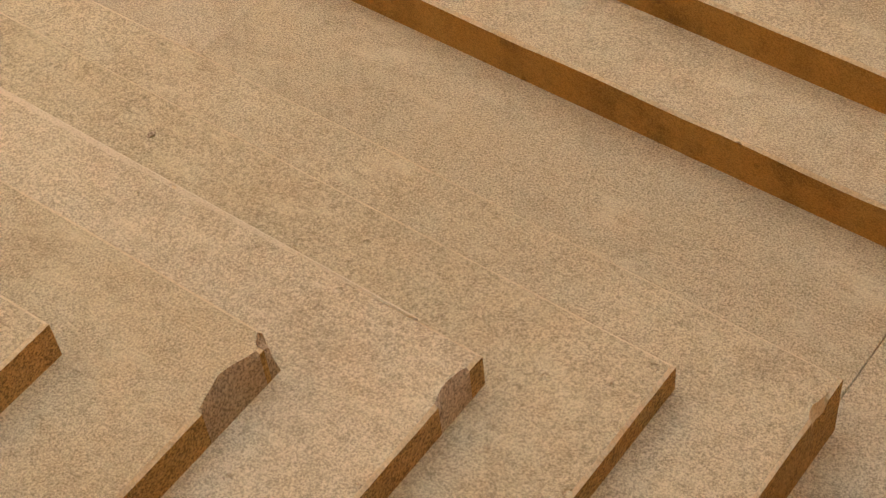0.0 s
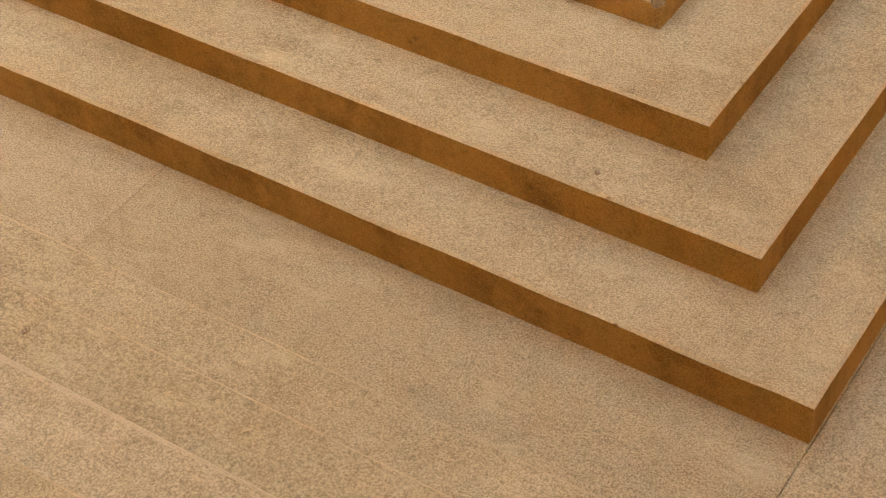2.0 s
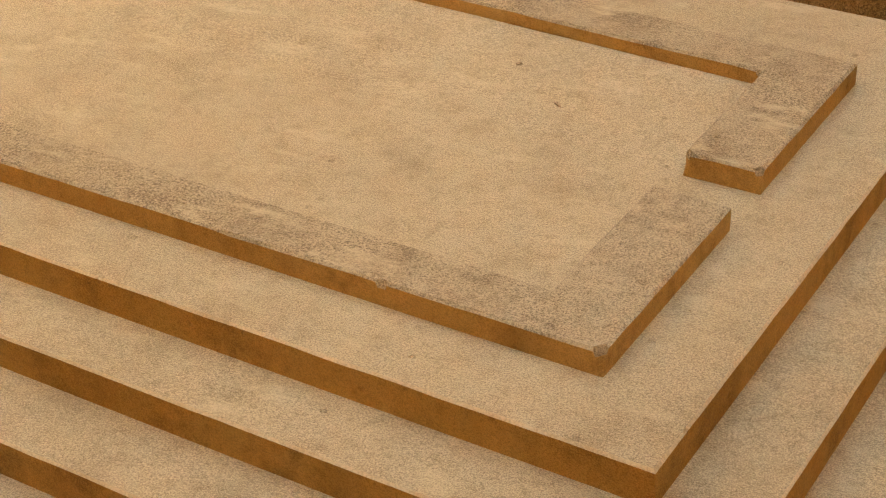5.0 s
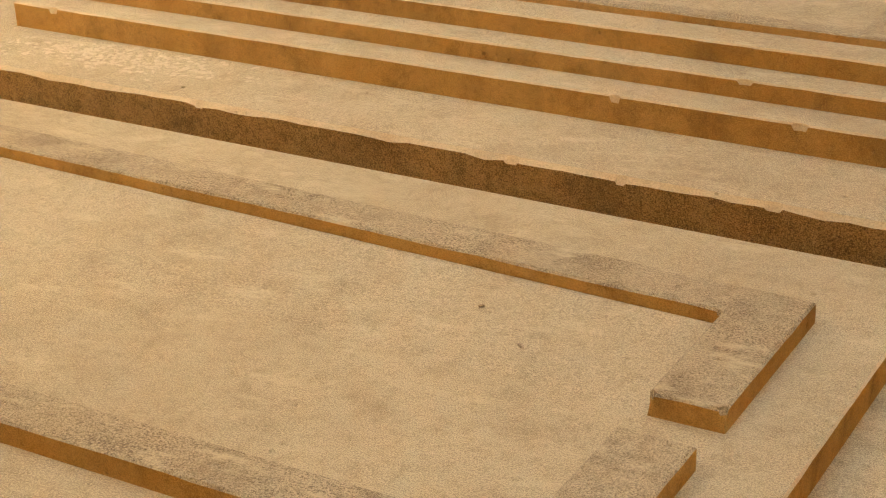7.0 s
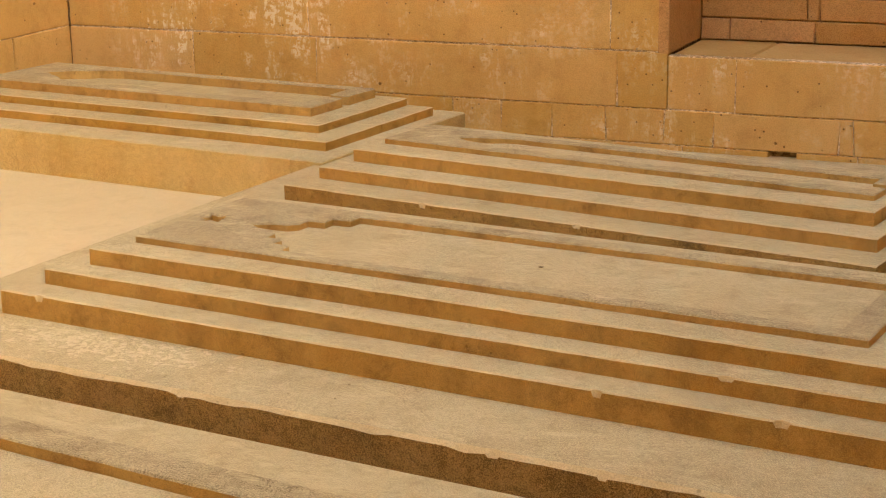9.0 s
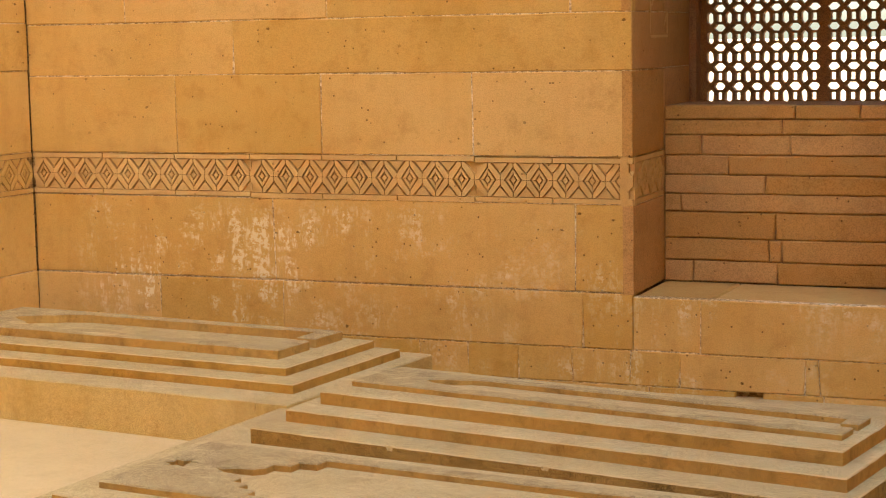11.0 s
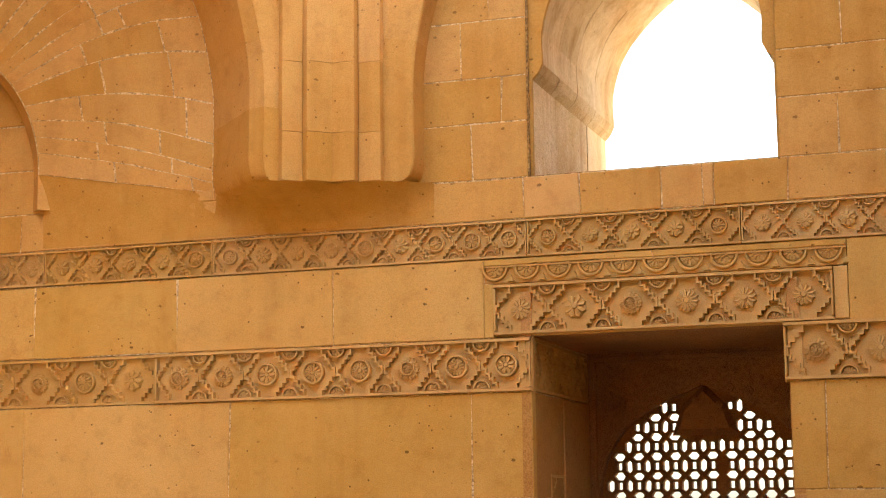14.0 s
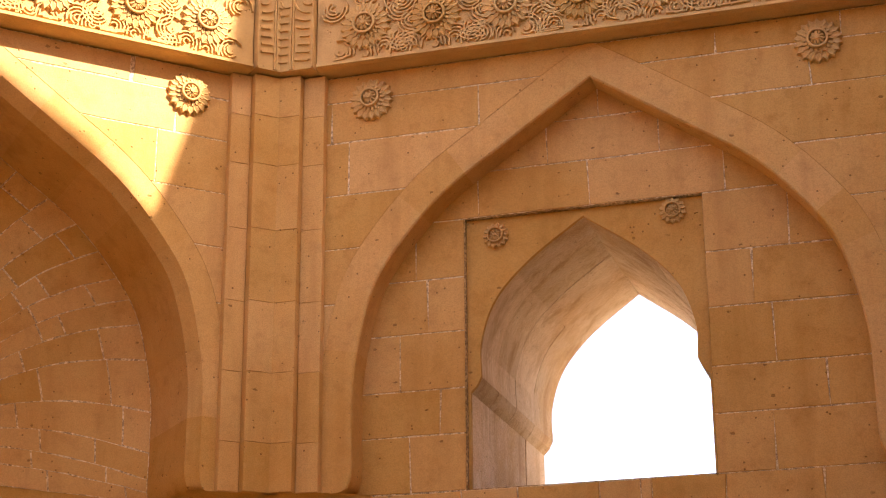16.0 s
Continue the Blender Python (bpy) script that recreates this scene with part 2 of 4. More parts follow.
def box_bm(bm, frame_fn, s0, s1, z0, z1, d0, d1):
    c = [bm.verts.new(frame_fn(s, z, d)) for d in (d0, d1) for s, z in ((s0, z0), (s1, z0), (s1, z1), (s0, z1))]
    for f in ((0, 1, 2, 3), (7, 6, 5, 4), (0, 4, 5, 1), (1, 5, 6, 2), (2, 6, 7, 3), (3, 7, 4, 0)):
        bm.faces.new([c[i] for i in f])


def prism_bm(bm, poly, frame_fn, d_front, d_back, bev=0.0):
    poly = ccw(poly)
    n = len(poly)
    back = [bm.verts.new(frame_fn(s, z, d_back)) for s, z in poly]
    front = [bm.verts.new(frame_fn(s, z, d_front)) for s, z in (inset(poly, bev) if bev else poly)]
    for i in range(n):
        bm.faces.new((back[i - 1], back[i], front[i], front[i - 1]))
    bm.faces.new(front)


def interp(pts, z):
    """Offset at height z on a polyline of (offset, z), z rising."""
    if z <= pts[0][1]:
        return pts[0][0]
    for (a, za), (b, zb) in zip(pts, pts[1:]):
        if z <= zb:
            return a + (b - a) * (z - za) / (zb - za)
    return pts[-1][0]


def smooth_curve(pts, n):
    """Catmull-Rom through the points."""
    P = [Vector(p) for p in pts]
    P = [P[0] * 2 - P[1]] + P + [P[-1] * 2 - P[-2]]
    out = []
    for i in range(1, len(P) - 2):
        for k in range(n):
            u = k / n
            a, b, c, d = P[i - 1], P[i], P[i + 1], P[i + 2]
            v = 0.5 * ((2 * b) + (c - a) * u + (2 * a - 5 * b + 4 * c - d) * u * u + (3 * b - a - 3 * c + d) * u ** 3)
            out.append((v.x, v.y))
    out.append(tuple(pts[-1]))
    return out


def course(parent, frame_fn, mat, z0, z1, left, right, joints, d_front=0.0, d_back=0.06, gap=0.002, edge=0.004, jitter=0.003, name="block", bed="lime"):
    bed = M_LIME if bed == "lime" else bed

    lf = left if callable(left) else (lambda z: left)
    rf = right if callable(right) else (lambda z: right)
    cuts = [None] + [j for j in sorted(joints) if lf((z0 + z1) / 2) + 0.05 < j < rf((z0 + z1) / 2) - 0.05] + [None]
    za, zb = z0 + gap, z1 - gap
    if bed:      # lime bed that shows in the joints
        zs_ = [z0 + (z1 - z0) * i / 6 for i in range(7)]
        pl = []
        for p in [(rf(z) - 0.004, z) for z in zs_] + [(lf(z) + 0.004, z) for z in zs_[::-1]]:
            if not pl or (Vector(p) - Vector(pl[-1])).length > 0.004:
                pl.append(p)
        if len(pl) > 2:
            piece("mortar_bed", pl, frame_fn, d_front + jitter + 0.002, d_back - 0.002, bed, parent, 0.0005)
    for a, b in zip(cuts, cuts[1:]):
        def side(bound, cut, sign):
            if cut is not None:
                lean = rng.uniform(-0.006, 0.006)
                return [(cut + sign * gap - lean, za), (cut + sign * gap + lean, zb)]
            curved = callable(left if sign > 0 else right)
            k = 7 if curved else 2
            return [(bound(za + (zb - za) * i / (k - 1)) + sign * (0.001 if not curved else 0), za + (zb - za) * i / (k - 1)) for i in range(k)]
        ls, rs = side(lf, a, 1), side(rf, b, -1)
        if max(p[0] for p in rs) - min(p[0] for p in ls) < 0.03:
            continue
        poly = []
        for p in rs + ls[::-1]:
            if not poly or (Vector(p) - Vector(poly[-1])).length > 0.004:
                poly.append(p)
        if len(poly) < 3:
            continue
        # uneven top and bottom arris
        full = []
        for i, p in enumerate(poly):
            q = poly[(i + 1) % len(poly)]
            full.append(p)
            if abs(p[1] - q[1]) < 0.02 and abs(p[0] - q[0]) > 0.3:
                n = int(abs(q[0] - p[0]) / 0.12)
                for k in range(1, n):
                    u = k / n
                    full.append((p[0] + (q[0] - p[0]) * u, p[1] + (q[1] - p[1]) * u + rng.uniform(-0.0022, 0.0022)))
        piece(name, full, frame_fn, d_front + rng.uniform(-jitter, jitter), d_back, mat, parent, edge)

# ---------------------------------------------------------------- ground and floor
ground = obj("ground", [(-400, -400, -0.35), (400, -400, -0.35), (400, 400, -0.35), (-400, 400, -0.35)], [(0, 1, 2, 3)], M_SAND)
tagged(ground, "pale sandy open ground round the tomb", "ground", kind="structure")
GM = Matrix.Rotation(PHI, 4, 'Z')


def grave_plane(u, v, h):
    """Plan of the graves: h rises from the floor."""
    return Vector((u, v, h))


def chipped(loop, chips):
    """Pairs (foot, head) along a loop; where a chip lies, the head follows a ragged break."""
    n = len(loop)
    out = []
    for i in range(n):
        a, b, z = Vector(loop[i]), Vector(loop[(i + 1) % n]), Vector(loop[i - 1])
        e = (b - a)
        L = e.length
        e = e / L
        nrm = Vector((-e.y, e.x))
        ca = [c for c in chips if (Vector(c[:2]) - a).length < 0.03]
        cb = [c for c in chips if (Vector(c[:2]) - b).length < 0.03]
        lo, hi = 0.0, L
        if ca:
            c = ca[0]
            r = c[2]
            ez = (a - z).normalized()
            nz = Vector((-ez.y, ez.x))
            m = 7
            for k in range(m + 1):          # ragged path round the broken corner
                t = k / m
                foot = a - ez * r * (1 - 2 * t) if t < 0.5 else a + e * r * (2 * t - 1)
                way = (a - ez * r).lerp(a + e * r, t) + (nz + nrm) * r * (0.10 * math.sin(math.pi * t) + 0.13 * noise.noise(Vector((a.x * 31 + k * 1.7, a.y * 17, 2.0))) * math.sin(math.pi * t))
                out.append((foot, way, 1 if 0 < k < m else 0))
            lo = r
        else:
            out.append((a, a, 0))
        if cb:
            hi = L - cb[0][2]
        mids = sorted(((Vector(c[:2]) - a).dot(e), c[2]) for c in chips if abs((Vector(c[:2]) - a).dot(nrm)) < 0.02 and lo + c[2] < (Vector(c[:2]) - a).dot(e) < hi - c[2])
        spots = []
        step = 0.05
        x = lo + step
        while x < hi - step * 0.5:
            spots.append(x)
            x += step
        for c, r in mids:
            spots = [q for q in spots if abs(q - c) > r]
            spots += [c - r + 2 * r * k / 6 for k in range(7)]
        for x in sorted(spots):
            f = a + e * x
            h, flag = f, 0
            for c, r in mids:
                if abs(x - c) < r * 0.99:
                    w = 1 - abs(x - c) / r
                    h = f + nrm * r * (0.30 * w + 0.18 * w * noise.noise(Vector((f.x * 60, f.y * 60, 5.0))))
                    flag = 1
            out.append((f, h, flag))
    return out


def worn_slab(name, loops, z0, z1, parent, mats, wear=0.006, step=0.05, chips=(), label=""):
    """A stone slab by its plan loops (first the outline, then holes) with worn upper arrises and chipped corners."""
    bm = bmesh.new()
    edges = []
    rough = len(mats) > 2 and any(c[2] > 0.026 for c in chips)
    for li, lp in enumerate(loops):
        lp = ccw(lp)
        if li:
            lp = lp[::-1]
        pts = chipped(lp, chips if li == 0 else ())
        n = len(pts)
        ins = inset([tuple(h) for _, h, _ in pts], wear)
        low, mid, top = [], [], []
        for (f, h, flag), q in zip(pts, ins):
            w = noise.noise(Vector((h.x * 9, h.y * 9, z1 * 7))) * 0.5 + 0.5
            w2 = noise.noise(Vector((h.x * 40, h.y * 40, z1 * 7)))
            drop = wear * (0.5 + 0.8 * w + 0.4 * w2)
            if flag:
                drop = min(z1 - z0, 0.06) * (0.18 + 0.25 * w)
            low.append(bm.verts.new((f.x, f.y, z0)))
            mid.append(bm.verts.new((*(f.lerp(h, 0.75) if flag else h + (h - Vector(q)) * 0.12 * w2), max(z0 + 0.004, z1 - drop))))
            top.append(bm.verts.new((q[0], q[1], z1)))
        for i in range(n):
            j = (i + 1) % n
            hit = pts[i][2] or pts[j][2]
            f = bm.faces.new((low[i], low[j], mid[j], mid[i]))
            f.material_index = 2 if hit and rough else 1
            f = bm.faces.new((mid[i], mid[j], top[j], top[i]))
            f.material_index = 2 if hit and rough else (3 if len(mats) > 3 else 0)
        for i in range(n):
            edges.append(bm.edges.get((top[i], top[(i + 1) % n])))
    res = bmesh.ops.triangle_fill(bm, edges=edges, use_beauty=True)
    for g in res["geom"]:
        if isinstance(g, bmesh.types.BMFace):
            g.material_index = 0
    bmesh.ops.recalc_face_normals(bm, faces=bm.faces[:])
    me = bpy.data.meshes.new(name)
    bm.to_mesh(me)
    bm.free()
    for m in mats:
        me.materials.append(m)
    ob = new(name, me)
    ob.parent = parent
    if label:
        ob["label"] = label
    return ob


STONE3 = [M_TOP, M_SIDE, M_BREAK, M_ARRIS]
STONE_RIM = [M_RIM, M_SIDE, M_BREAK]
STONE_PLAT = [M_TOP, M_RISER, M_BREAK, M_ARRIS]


def rect(u0, u1, v0, v1):
    return [(u0, v0), (u1, v0), (u1, v1), (u0, v1)]


floor = empty("floor", "worn dusty sandstone slab floor of the tomb", "floor", kind="structure")
floor.matrix_world = GM
bmf = bmesh.new()
box_bm(bmf, lambda s, z, d: GM.inverted() @ Vector((s, d, z)), XC - 0.5, EAST + 0.5, -0.35, -0.005, SOUTH - 0.5, WY + 0.1)
bm_obj("bedding", bmf, M_SAND, floor)

# slabs: joints run across the graves
us = [-7.2, -5.6, -4.1, -2.9, -1.437, -0.42, 0.75, 1.9, 3.2]
for a, b in zip(us, us[1:]):
    vs_ = [-1.6, 1.352, 3.3, 5.0, 8.3] if a < -1.4 else [-1.6, 0.2, 1.95, 3.3, 5.0, 8.0]
    for c, e in zip(vs_, vs_[1:]):
        worn_slab("floor_slab", [rect(a + 0.0003, b - 0.0003, c + 0.0003, e - 0.0003)], -0.05, rng.uniform(-0.001, 0.001), floor, [M_FLOOR, M_FLOOR], 0.0016, 0.09)

# ---------------------------------------------------------------- graves
def grave(name, tiers, rim, label, group, matrix, chips=(), dark=(), cut=None):
    """tiers: (u0, u1, v0, v1, z0, z1); rim: loops, z0, z1; dark: tiers that take the darker riser stone; cut: a hollow
    in the top tier.
    """
    g = empty(name, label, "grave", group)
    g.matrix_world = matrix
    for k, (u0, u1, v0, v1, z0, z1) in enumerate(tiers):
        cs = [c for c in chips if abs(c[3] - z1) < 0.01]
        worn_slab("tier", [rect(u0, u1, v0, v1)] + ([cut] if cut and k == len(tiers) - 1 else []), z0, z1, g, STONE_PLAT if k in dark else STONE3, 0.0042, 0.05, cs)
    if rim:
        cs = [c for c in chips if abs(c[3] - rim[2]) < 0.003]
        worn_slab("rim", rim[0], rim[1], rim[2], g, STONE_RIM, 0.005, 0.04, cs, "dusty raised stone rim round a sunk panel")
    return g


# the plain grave with a slotted rim
B = [(-0.422, 1.317, 0.0, 0.068), (-0.563, 1.454, 0.068, 0.132), (-0.703, 1.582, 0.132, 0.195)]
BFAR = [3.16, 3.09, 3.01]
bt = [(-3.72 + (-0.422 - r), r, n, f, z0, z1) for (r, n, z0, z1), f in zip(B, BFAR)]
ru, rn, rf, rw = -0.853, 1.728, 2.726, 0.137
brim = [(-3.0, rn), (ru, rn), (ru, 2.166), (ru - rw, 2.172), (ru - rw, rn + 0.105), (-2.86, rn + 0.105), (-2.86, rf - 0.05), (ru - rw, rf - 0.108), (ru - rw, 2.286), (ru, 2.288), (ru, rf), (-3.0, rf + 0.06)]
grave("stepped_grave", bt, ([brim], 0.195, 0.239), "low stepped grave of tan sandstone with a slotted raised rim", "stepped graves", GM,
      [(ru, rn, 0.016, 0.239), (ru, 2.288, 0.012, 0.239), (ru - rw, 2.286, 0.012, 0.239), (ru - rw, rf - 0.108, 0.012, 0.239), (-1.22, rn, 0.01, 0.239), (-2.03, 1.317, 0.014, 0.068)])

# dust drifted against the far side of the sunk panel
def drift_z(u, v):
    far = 2.674 - (u + 2.86) * 0.031
    t = max(0.0, min(1.0, (v - 2.22) / (far - 2.22)))
    return 0.1935 + 0.0165 * t ** 1.3
vs, fs = [], []
for i in range(25):
    u = -2.86 + i * (1.869 / 24)
    far = 2.674 - (u + 2.86) * 0.031
    for j in range(9):
        v = 2.30 + (far - 2.30) * j / 8
        vs.append((u, v, drift_z(u, v) + rng.uniform(-0.0006, 0.0006)))
for i in range(24):
    for j in range(8):
        q = i * 9 + j
        fs.append((q, q + 9, q + 10, q + 1))
drift = obj("dust_drift", vs, fs, M_TOP, None, "", True)
drift.matrix_world = GM
tagged(drift, "pale dust drifted inside the sunk grave panel", "dust", kind="structure")

# the grave at the camera's feet, corners broken away
A = [(-0.405, 1.05, 0.0, 0.09), (-0.547, 0.937, 0.09, 0.146), (-0.702, 0.805, 0.146, 0.199), (-0.866, 0.673, 0.199, 0.255), (-1.036, 0.535, 0.255, 0.309)]
at = [(-3.6 - (r + 0.405), r, -0.75 + (1.05 - f), f, z0, z1) for r, f, z0, z1 in A]
at[0] = (at[0][0], at[0][1], at[0][2], at[0][3], 0.0, 0.102)
at[1] = (at[1][0], at[1][1], at[1][2], at[1][3], 0.102, 0.146)
# dark on every tier: shade of the right-hand faces is put into the stone
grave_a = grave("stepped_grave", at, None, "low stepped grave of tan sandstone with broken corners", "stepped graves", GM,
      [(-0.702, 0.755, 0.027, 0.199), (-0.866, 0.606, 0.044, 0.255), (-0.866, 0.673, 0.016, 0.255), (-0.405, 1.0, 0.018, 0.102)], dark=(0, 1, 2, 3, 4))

# rubble faces left where the corners broke off
def rubble(u, v, z, r, tall, seed):
    bm = bmesh.new()
    bmesh.ops.create_icosphere(bm, subdivisions=4, radius=r)
    for vert in bm.verts:
        p = vert.co * (1.0 / r)
        k = 1 + 0.30 * noise.noise(p * 1.7 + Vector((seed, 0, 0))) + 0.20 * noise.noise(p * 4.1 + Vector((0, seed, 0))) + 0.10 * noise.noise(p * 9.0)
        vert.co = Vector((vert.co.x * k * 0.75, vert.co.y * k * 1.15, vert.co.z * k * tall))
    ob = bm_obj("broken_face", bm, M_BREAK, grave_a, "rough broken stone where the corner is lost")
    ob.location = (u, v, z)


rubble(-0.892, 0.618, 0.224, 0.026, 0.9, 3)
rubble(-0.722, 0.762, 0.174, 0.018, 0.9, 8)
rubble(-0.880, 0.655, 0.232, 0.016, 1.1, 5)

# pale battered arris, far side of the third tier: the strip paints its highlight
vs, fs = [], []
for i in range(47):
    u = -2.03 + i * 0.027
    wdt = 0.0042 * min(1.0, (46 - i) / 12) * rng.uniform(0.7, 1.2) + 0.0008
    vs += [(u, 0.8055, 0.193), (u, 0.8060, 0.1992), (u, 0.8035, 0.2010), (u, 0.8030 - wdt, 0.1991)]
for i in range(46):
    q = i * 4
    fs += [(q + k, q + 4 + k, q + 5 + k, q + 1 + k) for k in range(3)]
obj("worn_arris", vs, fs, M_DUST, grave_a, "pale battered edge with its highlight laid on")

# platform that carries two graves
PZ = 0.206
plat = empty("platform", "raised sandstone platform with a dark weathered riser", "platform", kind="structure")
plat.matrix_world = GM
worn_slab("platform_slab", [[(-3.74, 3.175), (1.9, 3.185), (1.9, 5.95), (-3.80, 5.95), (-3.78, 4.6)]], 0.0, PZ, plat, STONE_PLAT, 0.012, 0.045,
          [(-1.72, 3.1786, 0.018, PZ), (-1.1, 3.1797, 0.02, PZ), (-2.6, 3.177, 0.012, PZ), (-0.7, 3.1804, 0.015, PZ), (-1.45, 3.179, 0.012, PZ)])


def arch_panel(tip, v_mid, u_right, half, right_slot=True):
    """Sunk panel with a stepped arch at its head."""
    up = [(0.0, 0.0), (0.05, 0.03), (0.105, 0.035), (0.13, 0.062), (0.13, 0.107), (0.187, 0.112), (0.187, 0.157), (0.247, 0.162), (0.25, half)]
    pts = [(tip + a, v_mid + b) for a, b in up] + [(u_right, v_mid + half)] + [(u_right, v_mid - half)]
    pts += [(tip + a, v_mid - b) for a, b in up[::-1][:-1]]
    return pts


def star(cu, cv, r):
    return [(cu + r * (1 if k % 2 == 0 else 0.5) * math.cos(k * math.pi / 6 + 0.26), cv + r * (1 if k % 2 == 0 else 0.5) * math.sin(k * math.pi / 6 + 0.26)) for k in range(12)]


C = [(-3.475, 3.473, PZ, 0.276), (-3.398, 3.576, 0.276, 0.322), (-3.306, 3.669, 0.322, 0.372)]
ct = [(l, -4.272 - l, n, 8.09 - n, z0, z1) for l, n, z0, z1 in C]
cr = [rect(-3.223, -1.049, 3.778, 4.312), arch_panel(-2.998, 4.045, -1.13, 0.212), star(-3.143, 4.055, 0.055)]
grave("stepped_grave", ct, (cr, 0.372, 0.394), "low stepped grave with a stepped arch panel and a cut star", "stepped graves", GM,
      [(-3.33, 3.473, 0.016, 0.276), (-1.15, 3.473, 0.02, 0.276), (-1.6, 3.473, 0.014, 0.276), (-1.32, 3.576, 0.02, 0.322)], cut=star(-3.143, 4.055, 0.057))

E = [(-3.498, 4.944, PZ, 0.273), (-3.448, 5.088, 0.273, 0.317), (-3.389, 5.221, 0.317, 0.364)]
EM = GM @ Matrix.Translation((-3.34, 5.3, 0)) @ Matrix.Rotation(radians(-3.5), 4, 'Z') @ Matrix.Translation((3.34, -5.3, 0))
et = [(l, -4.80 - l, n, 10.98 - n, z0, z1) for l, n, z0, z1 in E]
er = [(-3.34, 5.355), (-1.46, 5.355), (-1.46, 5.46), (-1.52, 5.46), (-1.52, 5.42), (-2.9, 5.42), (-2.95, 5.43), (-2.99, 5.455), (-3.04, 5.462), (-3.10, 5.49), (-3.10, 5.51), (-3.04, 5.538), (-2.99, 5.545), (-2.95, 5.57), (-2.9, 5.58),
      (-1.52, 5.58), (-1.52, 5.51), (-1.46, 5.51), (-1.46, 5.63), (-3.34, 5.63)]
grave("stepped_grave", et, ([er], 0.364, 0.386), "low stepped grave beside the window wall with an arched panel", "stepped graves", EM,
      [(-2.3, 4.944, 0.016, 0.273), (-2.9, 4.944, 0.014, 0.273)], dark=(0,))

# tall plinth with its own stepped grave
dplat = empty("plinth", "tall plain ochre stone plinth under a grave", "plinth", kind="structure")
dplat.matrix_world = GM
for a, b in ((-6.2, -5.1), (-5.1, -4.55), (-4.55, -3.90), (-3.90, -3.75)):
    worn_slab("plinth_block", [rect(a + 0.001, b - 0.001, 5.53, 6.71)], 0.0, 0.222, dplat, [M_TOP, M_PLINTH, M_BREAK], 0.007, 0.05)
worn_slab("plinth_step", [rect(-3.75, -3.5, 5.99, 6.62)], 0.0, 0.17, dplat, STONE3, 0.007, 0.05)
Dt = [(-3.84, 5.709, 6.575, 0.222, 0.261), (-3.965, 5.846, 6.556, 0.261, 0.296)]
dt = [(-10.0 - l, l, n, f, z0, z1) for l, n, f, z0, z1 in Dt]
dr = [(-5.99, 5.99), (-4.10, 5.99), (-4.10, 6.235), (-4.2, 6.235), (-4.2, 6.08), (-5.5, 6.08), (-5.55, 6.1), (-5.62, 6.12), (-5.66, 6.16), (-5.74, 6.2), (-5.82, 6.26), (-5.74, 6.33), (-5.66, 6.36), (-5.62, 6.40), (-5.55, 6.42), (-5.5, 6.44),
      (-4.2, 6.44), (-4.2, 6.285), (-4.10, 6.285), (-4.10, 6.505), (-5.99, 6.505)]
grave("stepped_grave", dt, ([dr], 0.296, 0.338), "low stepped grave on a tall plinth beside the wall", "stepped graves", GM)
# flat slab of raised dusty floor; its paleness includes bounced sunlight
bmf = bmesh.new()
box_bm(bmf, lambda s, z, d: Vector((s, d, z)), -6.6, -3.79, 0.003, 0.03, 3.4, 5.6)
dusty = bm_obj("dust_layer", bmf, M_DUST)
dusty.matrix_world = GM
tagged(dusty, "drifted dust over the floor, coloured pale for the bounced sun", "dust", kind="structure")

# ---------------------------------------------------------------- window wall
wall = empty("wall_north", "golden sandstone ashlar wall with carved bands", "wall", kind="structure")
NX0, NX1, NZ0, NZ1 = -2.175, -1.008, 0.44, 2.487       # niche
VX0, VX1, VZ0, VZ1 = -2.170, -1.012, 3.232, 4.56       # upper window's rectangle
THICK = 1.5
TOPZ = 7.2
bm = bmesh.new()
for s0, s1, z0, z1 in ((XC - 1.0, NX0 - 0.035, -0.1, 3.1), (NX1 + 0.035, EAST + 1, -0.1, 3.1), (NX0 - 0.035, NX1 + 0.035, -0.1, NZ0 - 0.03), (NX0 - 0.035, NX1 + 0.035, NZ1 + 0.2, 3.1),
                       (XC - 1.0, VX0, 3.1, 4.6), (VX1, EAST + 1, 3.1, 4.6), (VX0, VX1, 3.1, VZ0), (XC - 1.0, EAST + 1, 4.6, TOPZ)):
    box_bm(bm, north, s0, s1, z0, z1, 0.035 if z1 < 3.2 else 0.006, THICK)
bm_obj("wall_core", bm, M_MORTAR, wall)

N = (wall, north, M_WALL)
course(*N, -0.09, 0.026, XC, -1.70, [-4.5, -3.8, -3.2, -2.6, -2.1])
course(*N, -0.09, 0.026, -1.575, -1.0, [-1.3])
course(*N, 0.026, 0.19, XC, -1.0, [-4.9, -4.3, -3.6, -3.25, -2.999, -2.742, -2.475, -2.193, -1.958, -1.386, -1.324])
course(*N, 0.19, 0.452, XC, NX0 - 0.005, [-4.7, -3.989, -2.42])
course(*N, 0.19, 0.44, NX0 - 0.004, -1.0, [-1.86])
course(*N, 0.455, 0.866, XC, NX0, [-4.03, -2.454])
course(*N, 1.084, 1.478, XC, NX0, [-4.567, -3.751, -2.957])
course(*N, 1.478, 1.745, XC, NX0, [-4.227])
course(*N, 1.745, 2.229, XC, NX0, [-4.85, -3.704, -2.468])
course(*N, 2.478, 2.848, XC, -2.40, [-4.807, -3.994, -3.159])
course(*N, 2.478, 2.848, -0.74, EAST, [0.3, 1.2])
course(*N, 2.735, 2.848, -2.40, -2.425, [])
course(*N, 2.815, 2.848, -2.40, -0.74, [-1.6], edge=0.003)
course(*N, 2.478, 2.732, -2.40, -2.3525, [], edge=0.003)
